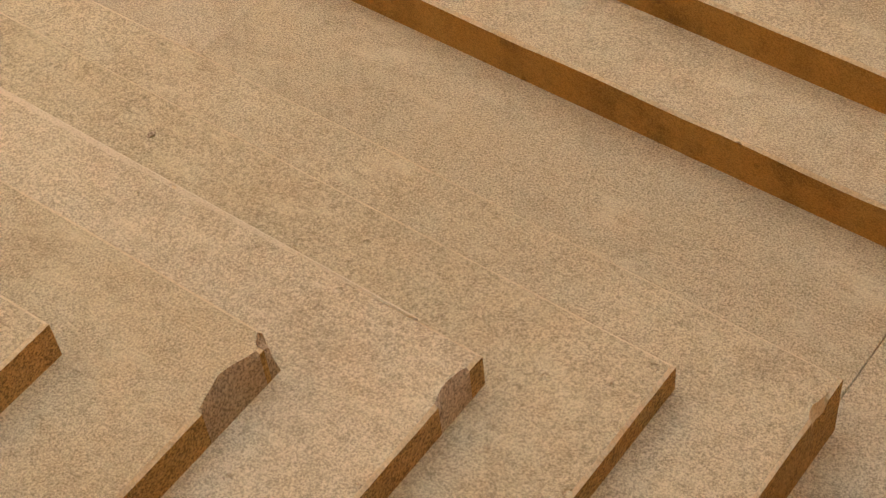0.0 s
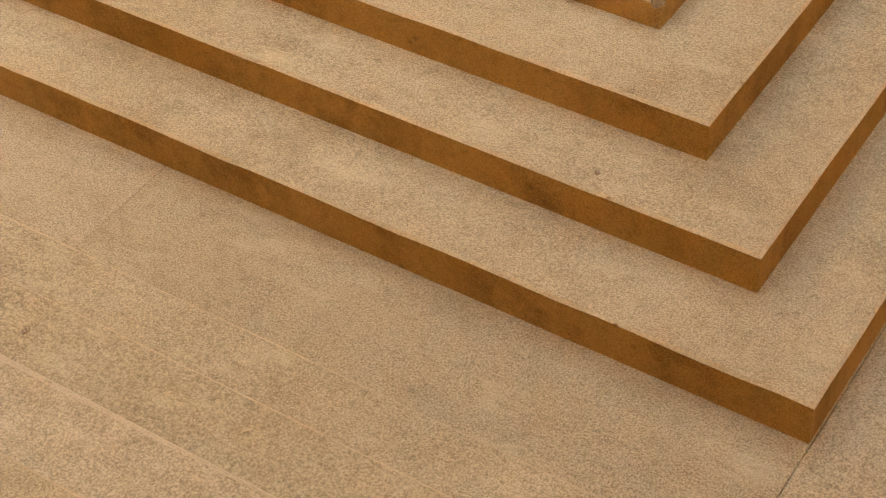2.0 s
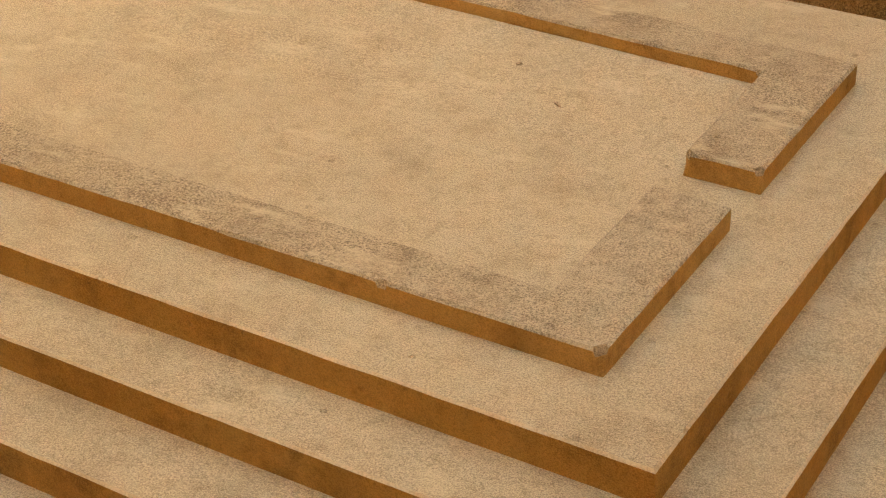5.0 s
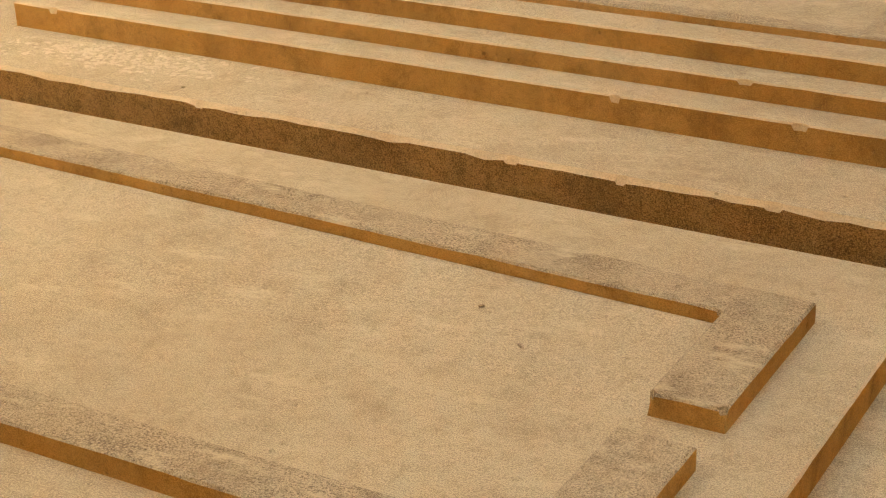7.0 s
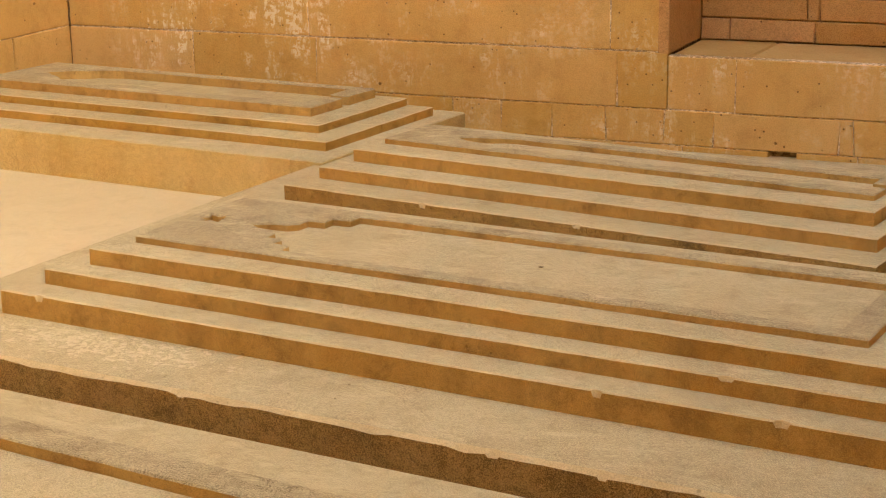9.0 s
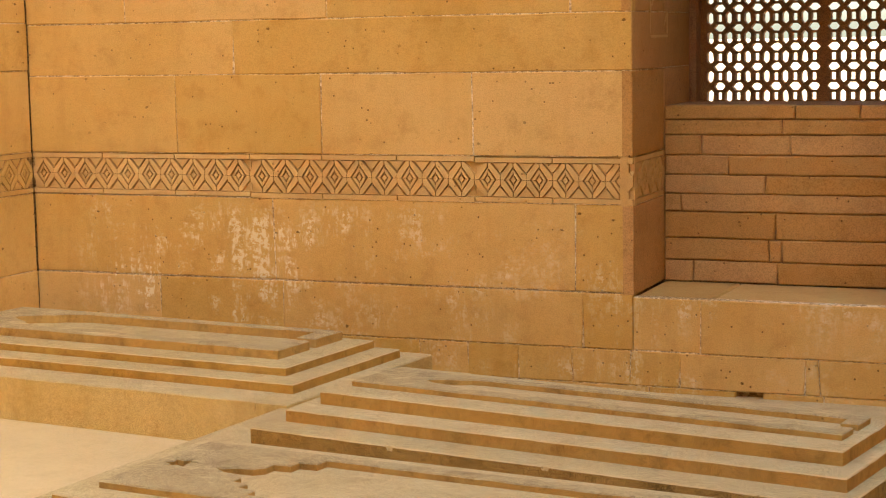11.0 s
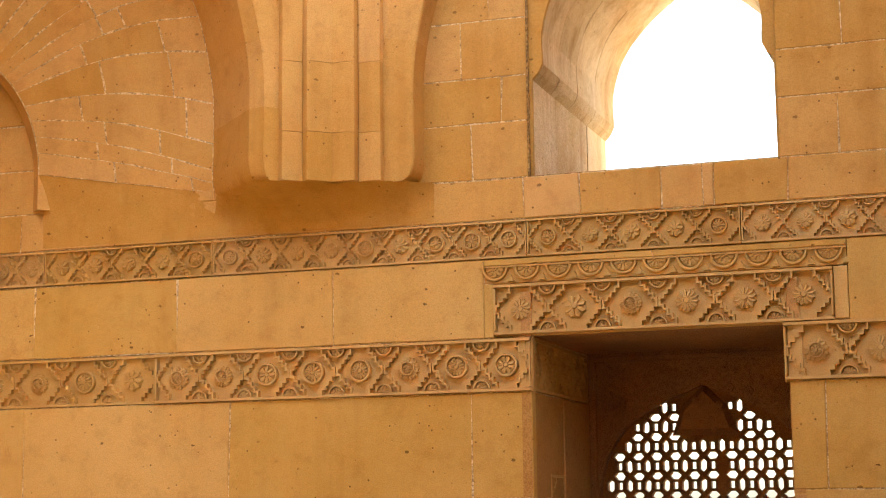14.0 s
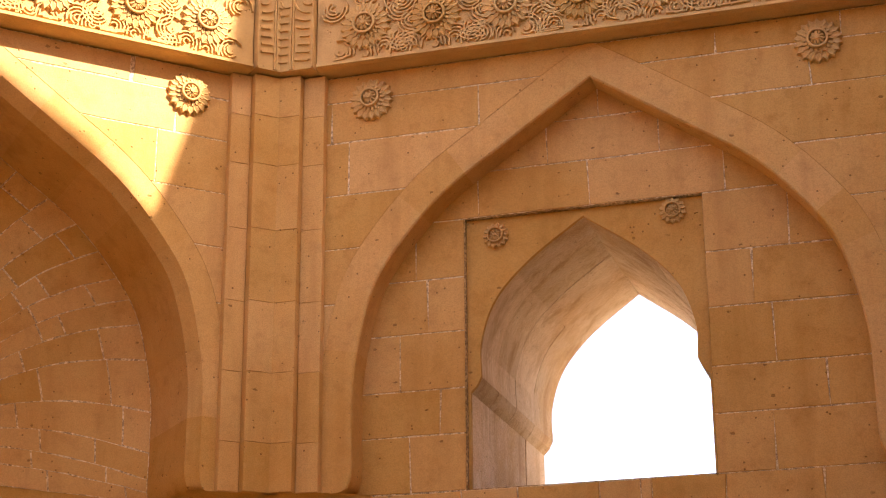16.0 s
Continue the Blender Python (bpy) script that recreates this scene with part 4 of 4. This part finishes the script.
def upper_order(parent, fr, centre, s_lo, s_hi, depth, proud, rows, seed, chamfer, splay=1.0):
    """Spandrels and arch stones of one arched face; depth: how far the arch stands in front."""
    loc = random.Random(seed)
    f, bk = -proud, depth - proud
    for z0, z1 in zip(rows, rows[1:]):
        joints = [loc.uniform(s_lo + 0.2, s_hi - 0.2) for _ in range(4)]
        kw = dict(d_front=f, d_back=bk, gap=0.0028, jitter=0.0006, edge=0.003, bed=M_LIME)
        if z0 < outer_c[-1][1]:
            course(parent, fr, M_UP, z0, z1, s_lo, lambda z: centre - interp(outer_c, z), joints[:2], **kw)
            course(parent, fr, M_UP, z0, z1, lambda z: centre + interp(outer_c, z), s_hi, joints[2:], **kw)
        else:
            course(parent, fr, M_UP, z0, z1, s_lo, s_hi, joints, **kw)
    n = len(inner)
    cutsz = [0, 26, 31, 35, 39, 43, 47, 51, n - 1]
    cutsz = sorted({min(c, n - 1) for c in cutsz})
    for sg in (-1, 1):
        for i, j in zip(cutsz, cutsz[1:]):
            vs, fs = [], []
            for q in range(i, j + 1):
                (a, za), (b, zb) = inner[q], outer_c[q]
                k = chamfer / RW
                for off, zz_, d in ((b, zb, bk), (b, zb, f + 0.001), (a + (b - a) * k, za + (zb - za) * k, f + 0.001), (a, za, f + 0.001 + chamfer * splay), (a, za, bk)):
                    vs.append(fr(centre + sg * off, zz_, d))
            m = j - i
            for q in range(m):
                for c in range(4):
                    o = q * 5 + c
                    fs.append((o, o + 1, o + 6, o + 5))
            fs += [(0, 1, 2, 3, 4), tuple(m * 5 + c for c in (4, 3, 2, 1, 0))]
            obj("arch_stone", vs, fs, M_UP, parent)


rows = [3.222, 3.44, 3.78, 4.14, 4.42, 4.70, 4.98, 5.20, 5.34]
order = empty("upper_arch", "blind pointed arch of sandstone blocks over the window wall", "arch", kind="structure")
ACX = -1.493
upper_order(order, north, ACX, -3.10, 0.12, 0.15, 0.15, rows, 3, 0.008)
# panel inside the arch, with the sunk rectangle round the window
prow = [3.228, 3.50, 3.72, 4.00, 4.27, 4.565, 4.80, 5.02, 5.25]
pj = [[-2.45, -0.75], [-2.3, -0.5], [-2.5, -0.72], [-2.36, -0.8], [-2.42, -0.62], [-2.1, -1.55, -0.9], [-1.75, -1.2], [-1.49]]
for (z0, z1), js in zip(zip(prow, prow[1:]), pj):
    if z0 < 4.5:
        course(wall, north, M_UP, z0, z1, -2.80, VX0 - 0.006, js[:1], gap=0.0028, edge=0.003, jitter=0.0006, bed=M_LIME)
        course(wall, north, M_UP, z0, z1, VX1 + 0.0, -0.20, js[1:], gap=0.0028, edge=0.003, jitter=0.0006, bed=M_LIME)
    else:
        course(wall, north, M_UP, z0, z1, -2.80, -0.20, js, gap=0.0028, edge=0.003, jitter=0.0006, bed=M_LIME)
# window: recessed face with pointed opening right through the wall
WC, WH = (VX0 + VX1) / 2, 0.515
wpro = smooth_curve([(1.0, 3.775), (0.995, 3.95), (0.85, 4.153), (0.52, 4.335), (0.0, 4.527)], 6)
warch = [(WC - WH * a, z) for a, z in wpro] + [(WC + WH * a, z) for a, z in wpro[::-1][1:]]
upwin = empty("window_2", "open pointed window through the thick sandstone wall", "window", kind="structure")
foot = [(VX0 + 0.012, VZ0), (VX0 + 0.012, 3.70), (VX0 + 0.045, 3.735)]
footr = [(VX1 - 0.045, 3.735), (VX1 - 0.012, 3.70), (VX1 - 0.012, VZ0)]
line = foot + warch + footr
# soffit and jamb stones, course by course
def flare(z, d):
    return z + 0.05 * (d / THICK) * max(0.0, (z - 3.74) / 0.8)


depths = [0.058, 0.36, 0.70, 1.08, THICK]
npt = len(line)
cuts = [0, 1, 3, 8, 13, 19, 27, 27 + (27 - 19), npt - 14, npt - 9, npt - 4, npt - 2, npt - 1]
cuts = sorted({min(max(c, 0), npt - 1) for c in cuts})
for k, (d0, d1) in enumerate(zip(depths, depths[1:])):
    for i, j in zip(cuts, cuts[1:]):
        run = line[i:j + 1]
        back_ = [(WC + (s - WC) * 1.0 + (-0.05 if s < WC else 0.05), z + 0.05) for s, z in run]
        poly = [(s, z) for s, z in run] + back_[::-1]
        vs, fs = [], []
        n = len(run)
        off = rng.uniform(-0.002, 0.002)
        for dd in (d0 + 0.002, d1 - 0.002):
            vs += [north(s + off, flare(z, dd), dd) for s, z in run]
        for dd in (d0 + 0.002, d1 - 0.002):
            vs += [north(s, flare(z, dd), dd) for s, z in back_]
        for q in range(n - 1):
            fs.append((q, q + 1, n + q + 1, n + q))
            fs.append((q, 2 * n + q, 2 * n + q + 1, q + 1))
            fs.append((n + q, n + q + 1, 3 * n + q + 1, 3 * n + q))
        obj("jamb_stone", vs, fs, M_WASH, upwin)
# lime packing behind the jamb stones
vs, fs = [], []
for s, z in line:
    p = (s + (-0.012 if s < WC else 0.012), z + 0.012)
    vs += [north(p[0], p[1], 0.06), north(p[0], flare(p[1], THICK), THICK - 0.005)]
for q in range(len(line) - 1):
    fs.append((2 * q, 2 * q + 2, 2 * q + 3, 2 * q + 1))
obj("jamb_packing", vs, fs, M_LIME, upwin)
bm = bmesh.new()
filled([[(VX0 - 0.005, VZ0)] + line + [(VX1 + 0.03, VZ0), (VX1 + 0.03, 4.562), (VX0 - 0.005, 4.562)]], north, 0.032, 0.056, bm)
bm_obj("window_surround", bm, M_UP, upwin, "recessed stone face round the pointed opening")
bm = bmesh.new()
for s, z in ((-2.02, 4.47), (-1.155, 4.50)):
    disc(bm, north, s, z, 0.066, 0.032, 0.034, 10, 2)
bm_obj("rosette_pair", bm, M_CARVE, upwin)

# squinch across the corner -------------------------------------------------------
sq = empty("corner_squinch", "corner squinch arch of sandstone with a fan-vaulted hood", "squinch", kind="structure")
SC = 1.587
SQD = 0.60          # depth of the great arch
upper_order(sq, squinch, SC, 0.0, 3.11, SQD, 0.0, rows, 5, 0.045, 1.7)
# hood: rows of stones from the small corner arch out to the back of the great arch
small = [(0.47 * math.cos(a), 3.42 + 0.62 * math.sin(a)) for a in [math.pi / 2 * i / 34 for i in range(35)]]
SD = 1.235          # depth of the small arch behind the face
def hood_pt(i, sg, u):
    """i: along the arch, u: 0 at the great arch, 1 at the small one."""
    k = i / 34
    at_ = 12 + k * (len(inner) - 13)
    lo_ = min(int(at_), len(inner) - 2)
    big = Vector(inner[lo_]).lerp(Vector(inner[lo_ + 1]), at_ - lo_)
    b = squinch(SC + sg * big[0], max(3.25, big[1]), SQD)
    c = squinch(SC + sg * small[i][0], small[i][1], SD)
    p = b.lerp(c, u)
    p.z += 0.16 * math.sin(math.pi * u) * k
    return p
for sg in (-1, 1):
    bands = [0, 4, 7, 10, 13, 16, 18, 20, 22, 24, 26, 28, 30, 32, 34]
    for bi, (i0, i1) in enumerate(zip(bands, bands[1:])):
        uj = [0.0] + sorted(rng.uniform(0.12 + 0.33 * q, 0.40 + 0.33 * q) for q in range(2)) + [1.0]
        for u0, u1 in zip(uj, uj[1:]):
            vs, fs = [], []
            nu = 4
            for a in range(i0, i1 + 1):
                for b in range(nu + 1):
                    aa = a
                    uu = u0 + (u1 - u0) * b / nu
                    p = hood_pt(aa, sg, uu)
                    vs.append(p)
            w = nu + 1
            inner_n = (i1 - i0 + 1) * w
            # shrink slightly towards the middle for the joints
            cen = sum(vs, Vector()) / len(vs)
            vs = [v + (cen - v).normalized() * min(0.006, (cen - v).length) for v in vs]
            back_dir = (squinch(SC, 3.4, 0.2) - cen).normalized()
            vs2 = [v - back_dir * 0.05 for v in vs]
            for a in range(i1 - i0):
                for b in range(nu):
                    q = a * w + b
                    fs.append((q, q + 1, q + w + 1, q + w))
            rim_idx = [b for b in range(w)] + [a * w + nu for a in range(1, i1 - i0 + 1)] + [(i1 - i0) * w + b for b in range(nu - 1, -1, -1)] + [a * w for a in range(i1 - i0 - 1, 0, -1)]
            for a, b in zip(rim_idx, rim_idx[1:] + rim_idx[:1]):
                fs.append((a, b, inner_n + b, inner_n + a))
            obj("hood_stone", vs + vs2, fs, M_UP, sq, smooth=False)
# shell behind the hood stones
vs, fs = [], []
for sg in (-1, 1):
    o = len(vs)
    for i in range(35):
        for b in range(17):
            p = hood_pt(i, sg, b / 16)
            vs.append(p - (squinch(SC, 3.4, 0.2) - p).normalized() * 0.0016)
    for i in range(34):
        for b in range(16):
            q = o + i * 17 + b
            fs.append((q, q + 1, q + 18, q + 17))
obj("hood_shell", vs, fs, M_LIME, sq)
# cove under the hood and the pilaster foot
vs, fs = [], []
path = [hood_pt(0, -1, u) for u in (1.0, 0.75, 0.5, 0.25, 0.0)] + [squinch(0.37, 3.225, 0.15), squinch(0.40, 3.225, 0.0), squinch(0.25, 3.226, -0.02), squinch(0.0, 3.226, -0.05), north(-3.0, 3.226, -0.20), north(-2.80, 3.226, -0.16), north(-2.71, 3.226, -0.10), north(-2.64, 3.23, -0.002)]
for p in path:
    for k in range(7):
        t = k / 6
        y = WY - 0.002 - (WY - 0.006 - p.y) * (1 - t) ** 2.2
        vs.append(Vector((p.x, y, p.z + (3.045 - p.z) * t)))
for i in range(len(path) - 1):
    for k in range(6):
        q = i * 7 + k
        fs.append((q, q + 1, q + 8, q + 7))
obj("cove", vs, fs, M_UP, sq, smooth=True)
# small arch face in the corner and the walls below the hood
bm = bmesh.new()
sm = [(SC - a, z) for a, z in small] + [(SC + a, z) for a, z in small[::-1][1:]]
filled([[(SC - 0.62, 3.24), (SC - 0.47, 3.24)] + sm + [(SC + 0.47, 3.24), (SC + 0.62, 3.24), (SC + 0.62, 4.2), (SC - 0.62, 4.2)]], squinch, SD + 0.004, SD + 0.12, bm)
bm_obj("corner_arch", bm, M_UP, sq)
for z0, z1, js in ((3.228, 3.46, [-4.7, -4.3, -3.8, -3.3]), (3.46, 3.70, [-4.5, -4.0, -3.5]), (3.70, 3.95, [-4.6, -4.2])):
    course(wall, north, M_UP, z0, z1, XC, -3.0, js)

# pilaster slips either side of the fold
pil = empty("corner_pilaster", "clustered sandstone corner pilaster with flat mouldings", "pilaster", kind="structure")
def slip(fr, s0, s1, out, base, zs, name="moulding"):
    for z0, z1 in zip(zs, zs[1:]):
        piece(name, [(s0, z0 + 0.0006), (s1, z0 + 0.0006), (s1, z1 - 0.0006), (s0, z1 - 0.0006)], fr, -base - out, -base + 0.02, M_UP, pil, 0.0025)
zs = [3.225, 3.46, 3.80, 4.15, 4.52, 4.86, 5.12, 5.34]
slip(north, -3.105, -2.952, 0.085, 0.15, zs)
slip(north, -2.950, -2.838, 0.042, 0.15, zs)
slip(squinch, -0.018, 0.165, 0.085, 0.0, zs)
slip(squinch, 0.167, 0.272, 0.042, 0.0, zs)

# cornice with scrolls and large rosettes ----------------------------------------
PRJ = 0.10
def cornice(fr, s0, s1, proud, centres, seed):
    loc = random.Random(seed)
    bm = bmesh.new()
    z0, z1 = 5.345, 5.80
    box_bm(bm, fr, s0, s1, z0, z1, -proud - PRJ, -proud + 0.30)
    prism_bm(bm, [(s0, z0), (s1, z0), (s1, z0 + 0.03), (s0, z0 + 0.03)], fr, -proud - PRJ - 0.03, -proud - PRJ, 0.007)
    step = abs(centres[1] - centres[0])
    for c in centres:
        for cx, cz in ((c + step / 2, 5.47), (c + step / 2, 5.63), (c + step / 2 - 0.05, 5.73), (c + step / 2 + 0.06, 5.55), (c, 5.74), (c - 0.13, 5.42), (c + 0.1, 5.42), (c + step / 2 + 0.02, 5.40), (c + 0.17, 5.68), (c - 0.17, 5.67), (c, 5.40)):
            a0 = loc.uniform(0, 6.28)
            for q in range(4):
                r = 0.016 + 0.019 * q
                pts = [(cx + r * math.cos(a0 + q * 0.7 + t * 0.5), cz + r * math.sin(a0 + q * 0.7 + t * 0.5)) for t in range(8)]
                pts = [p for p in pts if z0 + 0.035 < p[1] < z1 and s0 < p[0] < s1]
                if len(pts) > 2:
                    strip(bm, fr, pts, 0.0095, -proud - PRJ, 0.016)
    bm_obj("cornice_band", bm, M_CARVE, corn)
    for c in centres:
        b2 = bmesh.new()
        disc(b2, fr, c, 5.555, 0.13, -proud - PRJ, 0.05, 20, 3)
        bm_obj("cornice_rosette", b2, M_CARVE, corn)
corn = empty("cornice", "deeply carved sandstone cornice of scrolls and rosettes", "cornice", kind="structure")
cornice(north, -2.86, 0.3, 0.15, [-2.60, -2.235, -1.87, -1.505, -1.14, -0.775, -0.41], 4)
cornice(squinch, 0.19, 3.0, 0.0, [0.445, 0.815, 1.225, 1.62, 2.02, 2.42, 2.8], 9)
bm = bmesh.new()
for fr, a, b, pr in ((north, -3.11, -2.862, 0.15), (squinch, -0.03, 0.188, 0.0)):
    prism_bm(bm, [(a, 5.345), (b, 5.345), (b, 5.8), (a, 5.8)], fr, -pr - PRJ - 0.03, -pr + 0.2, 0.006)
    w_ = b - a
    dq = -pr - PRJ - 0.03
    for x0, x1 in ((a + 0.012, a + w_ * 0.48), (a + w_ * 0.54, b - 0.012)):
        for q in range(8):         # feathered lines curling down from a scroll
            rr = 0.035 + 0.044 * q
            run = [(x1 - 0.02 - rr * math.sin(u * 0.2), 5.74 - rr * math.cos(u * 0.2)) for u in range(-2, 8)]
            run = [p for p in run if x0 + 0.006 < p[0] < x1 - 0.006 and p[1] > 5.37]
            if len(run) > 1:
                strip(bm, fr, run, 0.011, dq, 0.012)
        strip(bm, fr, [(x0, 5.36), (x0, 5.79)], 0.010, dq, 0.010)
        strip(bm, fr, [(x1, 5.36), (x1, 5.79)], 0.010, dq, 0.010)
bm_obj("capital", bm, M_CARVE, corn)
for fr, s, pr in ((north, -2.60, 0.15), (north, -0.41, 0.15), (squinch, 0.485, 0.0), (squinch, 2.62, 0.0)):
    b2 = bmesh.new()
    disc(b2, fr, s, 5.19, 0.11, -pr, 0.055, 18, 3)
    tagged(bm_obj("wall_rosette", b2, M_CARVE), "carved stone rosette boss on the spandrel", "rosette", "spandrel rosettes")

# upper wall above the cornice, other walls that close the tomb --------------------
def closing(name, label, boxes, mat):
    w = empty(name, label, "wall", kind="structure")
    bm = bmesh.new()
    for b in boxes:
        c0, c1 = Vector(b[:3]), Vector(b[3:])
        box_bm(bm, lambda s, z, d: Vector((s, d, z)), c0.x, c1.x, c0.z, c1.z, c0.y, c1.y)
    bm_obj("wall_core", bm, mat, w)
    return w


west_wall = closing("wall_west", "golden sandstone ashlar wall with a diamond band", [(XC - 1.2, SOUTH - 1, -0.1, XC - 0.007, WY + 0.0, TOPZ)], M_MORTAR)
for z0, z1, js in ((0.0, 0.19, [6.9, 6.2]), (0.19, 0.455, [7.1, 6.0]), (0.455, 0.866, [6.6]), (1.084, 1.51, [7.0, 5.9]), (1.51, 1.755, [6.4]), (1.755, 2.229, [6.9, 5.8]), (2.478, 2.848, [6.5]), (3.032, 3.228, [7.0, 6.3])):
    course(west_wall, west, M_WALL, z0, z1, 3.0, WY - 0.004, js + [4.9, 4.0])
diamond_slab(west_wall, west, 5.3, WY - 0.004, 0.868, 1.083, 17)
stepped_slab(west_wall, west, 5.3, WY - 0.004, 2.229, 2.476, 8)
stepped_slab(west_wall, west, 5.3, WY - 0.004, 2.850, 3.030, 12)
closing("wall_south", "plain sandstone wall closing the tomb", [(XC - 1.2, SOUTH - 1, -0.1, EAST + 1, SOUTH, TOPZ)], M_UP)
closing("wall_top_north", "plain sandstone wall above the cornice", [(-3.1, WY - 0.15, 5.8, 0.2, WY, TOPZ)], M_UP)
# unseen east wall, added to block the sun; its gaps are cut to shape the light
def east(s, z, d):
    return Vector((EAST + d, s, z))


def cast(s, z):
    """Where the sun's ray to a point of the squinch face crosses the east wall."""
    p = squinch(s, z, 0)
    k = (EAST - p.x) / SUN_DIR.x
    q = p + SUN_DIR * k
    return (q.y, q.z)


# invented gap, traced back from the outline of the sunlit patch
patch_gap = [cast(*q) for q in ((0.30, 5.80), (0.35, 5.50), (0.39, 5.28), (0.461, 5.097), (0.55, 4.82), (0.640, 4.53), (0.95, 4.86), (1.40, 5.14), (2.2, 5.32), (2.9, 5.34), (2.9, 6.4), (1.4, 6.5), (0.2, 6.4))]
sun_mask = empty("wall_east_sun_mask", "unseen tall wall added to mask the sun, with two gaps shaped for light", "wall", kind="structure")
bm = bmesh.new()
# invented gap that lets sun onto unseen floor for warm bounce
bounce_gap = [(-0.9, 4.8), (-0.1, 4.6), (0.9, 4.6), (1.6, 4.9), (2.1, 5.3), (2.35, 5.8), (2.2, 6.3), (1.3, 6.6), (0.2, 6.5), (-0.8, 6.1)]
filled([[(SOUTH - 1, -0.1), (WY, -0.1), (WY, 11.4), (SOUTH - 1, 11.4)], patch_gap, bounce_gap], east, 0.0, 0.04, bm)
bm_obj("wall_core", bm, M_UP, sun_mask)

# small loose stones and chips lying about
def pebble(name, u, v, z, r, label, cat, seed, long=1.0, mat=None):
    loc = random.Random(seed)
    bm = bmesh.new()
    bmesh.ops.create_icosphere(bm, subdivisions=2, radius=r)
    for vert in bm.verts:
        k = 1 + 0.35 * noise.noise(vert.co * (1.6 / r) + Vector((seed, 0, 0)))
        vert.co = Vector((vert.co.x * k * long, vert.co.y * k, vert.co.z * k * 0.6))
    low = min(vert.co.z for vert in bm.verts)
    ob = bm_obj(name, bm, mat or M_BREAK)
    ob.matrix_world = GM @ Matrix.Translation((u, v, z - low - 0.0005)) @ Matrix.Rotation(loc.uniform(0, 6), 4, 'Z')
    return tagged(ob, label, cat, "loose bits")


pebble("pebble", -1.42, 2.50, drift_z(-1.42, 2.50), 0.0045, "small dark stone chip lying on the grave panel", "pebble", 1, 1.5)
pebble("twig", -1.285, 2.40, drift_z(-1.285, 2.40), 0.004, "tiny dry twig lying on the grave panel", "twig", 2, 3.0)
pebble("pebble", -0.815, 1.488, 0.132, 0.004, "tiny dark crumb on a grave step", "pebble", 3)
pebble("pebble", -1.263, 0.8785, 0.146, 0.004, "small dark crumb on a grave step", "pebble", 4, 1.6)
pebble("pebble", -2.039, 4.06, 0.372, 0.005, "small stone chip on the sunk grave panel", "pebble", 5, 1.4)
pebble("pebble", -2.482, 2.60, 0.195, 0.004, "tiny dark crumb on the grave panel", "pebble", 6)
for k in range(6):
    loc = random.Random(100 + k)
    pebble("pebble", loc.uniform(-3.4, -2.2), loc.uniform(3.2, 3.44), PZ, loc.uniform(0.002, 0.004), "sandy crumb fallen on the platform edge", "pebble", 20 + k, loc.uniform(1, 1.7), M_TOP)

# loose sand and flakes trodden about on the platform's edge
loc = random.Random(77)
vs, fs = [], []
for k in range(320):
    u, v = loc.gauss(-3.02, 0.20), min(3.455, max(3.22, loc.gauss(3.36, 0.05)))
    r_, h_, a_ = loc.uniform(0.003, 0.011), loc.uniform(0.0015, 0.004), loc.uniform(0, 6.28)
    o = len(vs)
    for q in range(6):
        w_ = r_ * loc.uniform(0.6, 1.2)
        x, y = w_ * math.cos(q * 1.047) * 1.8, w_ * math.sin(q * 1.047)
        vs.append((u + x * math.cos(a_) - y * math.sin(a_), v + x * math.sin(a_) + y * math.cos(a_), PZ - 0.0005))
    vs.append((u, v, PZ + h_))
    fs += [(o + q, o + (q + 1) % 6, o + 6) for q in range(6)]
flakes = obj("sand_flakes", vs, fs, M_DUST)
flakes.matrix_world = GM
tagged(flakes, "loose pale sand flakes trodden on the platform edge", "sand", kind="stuff")
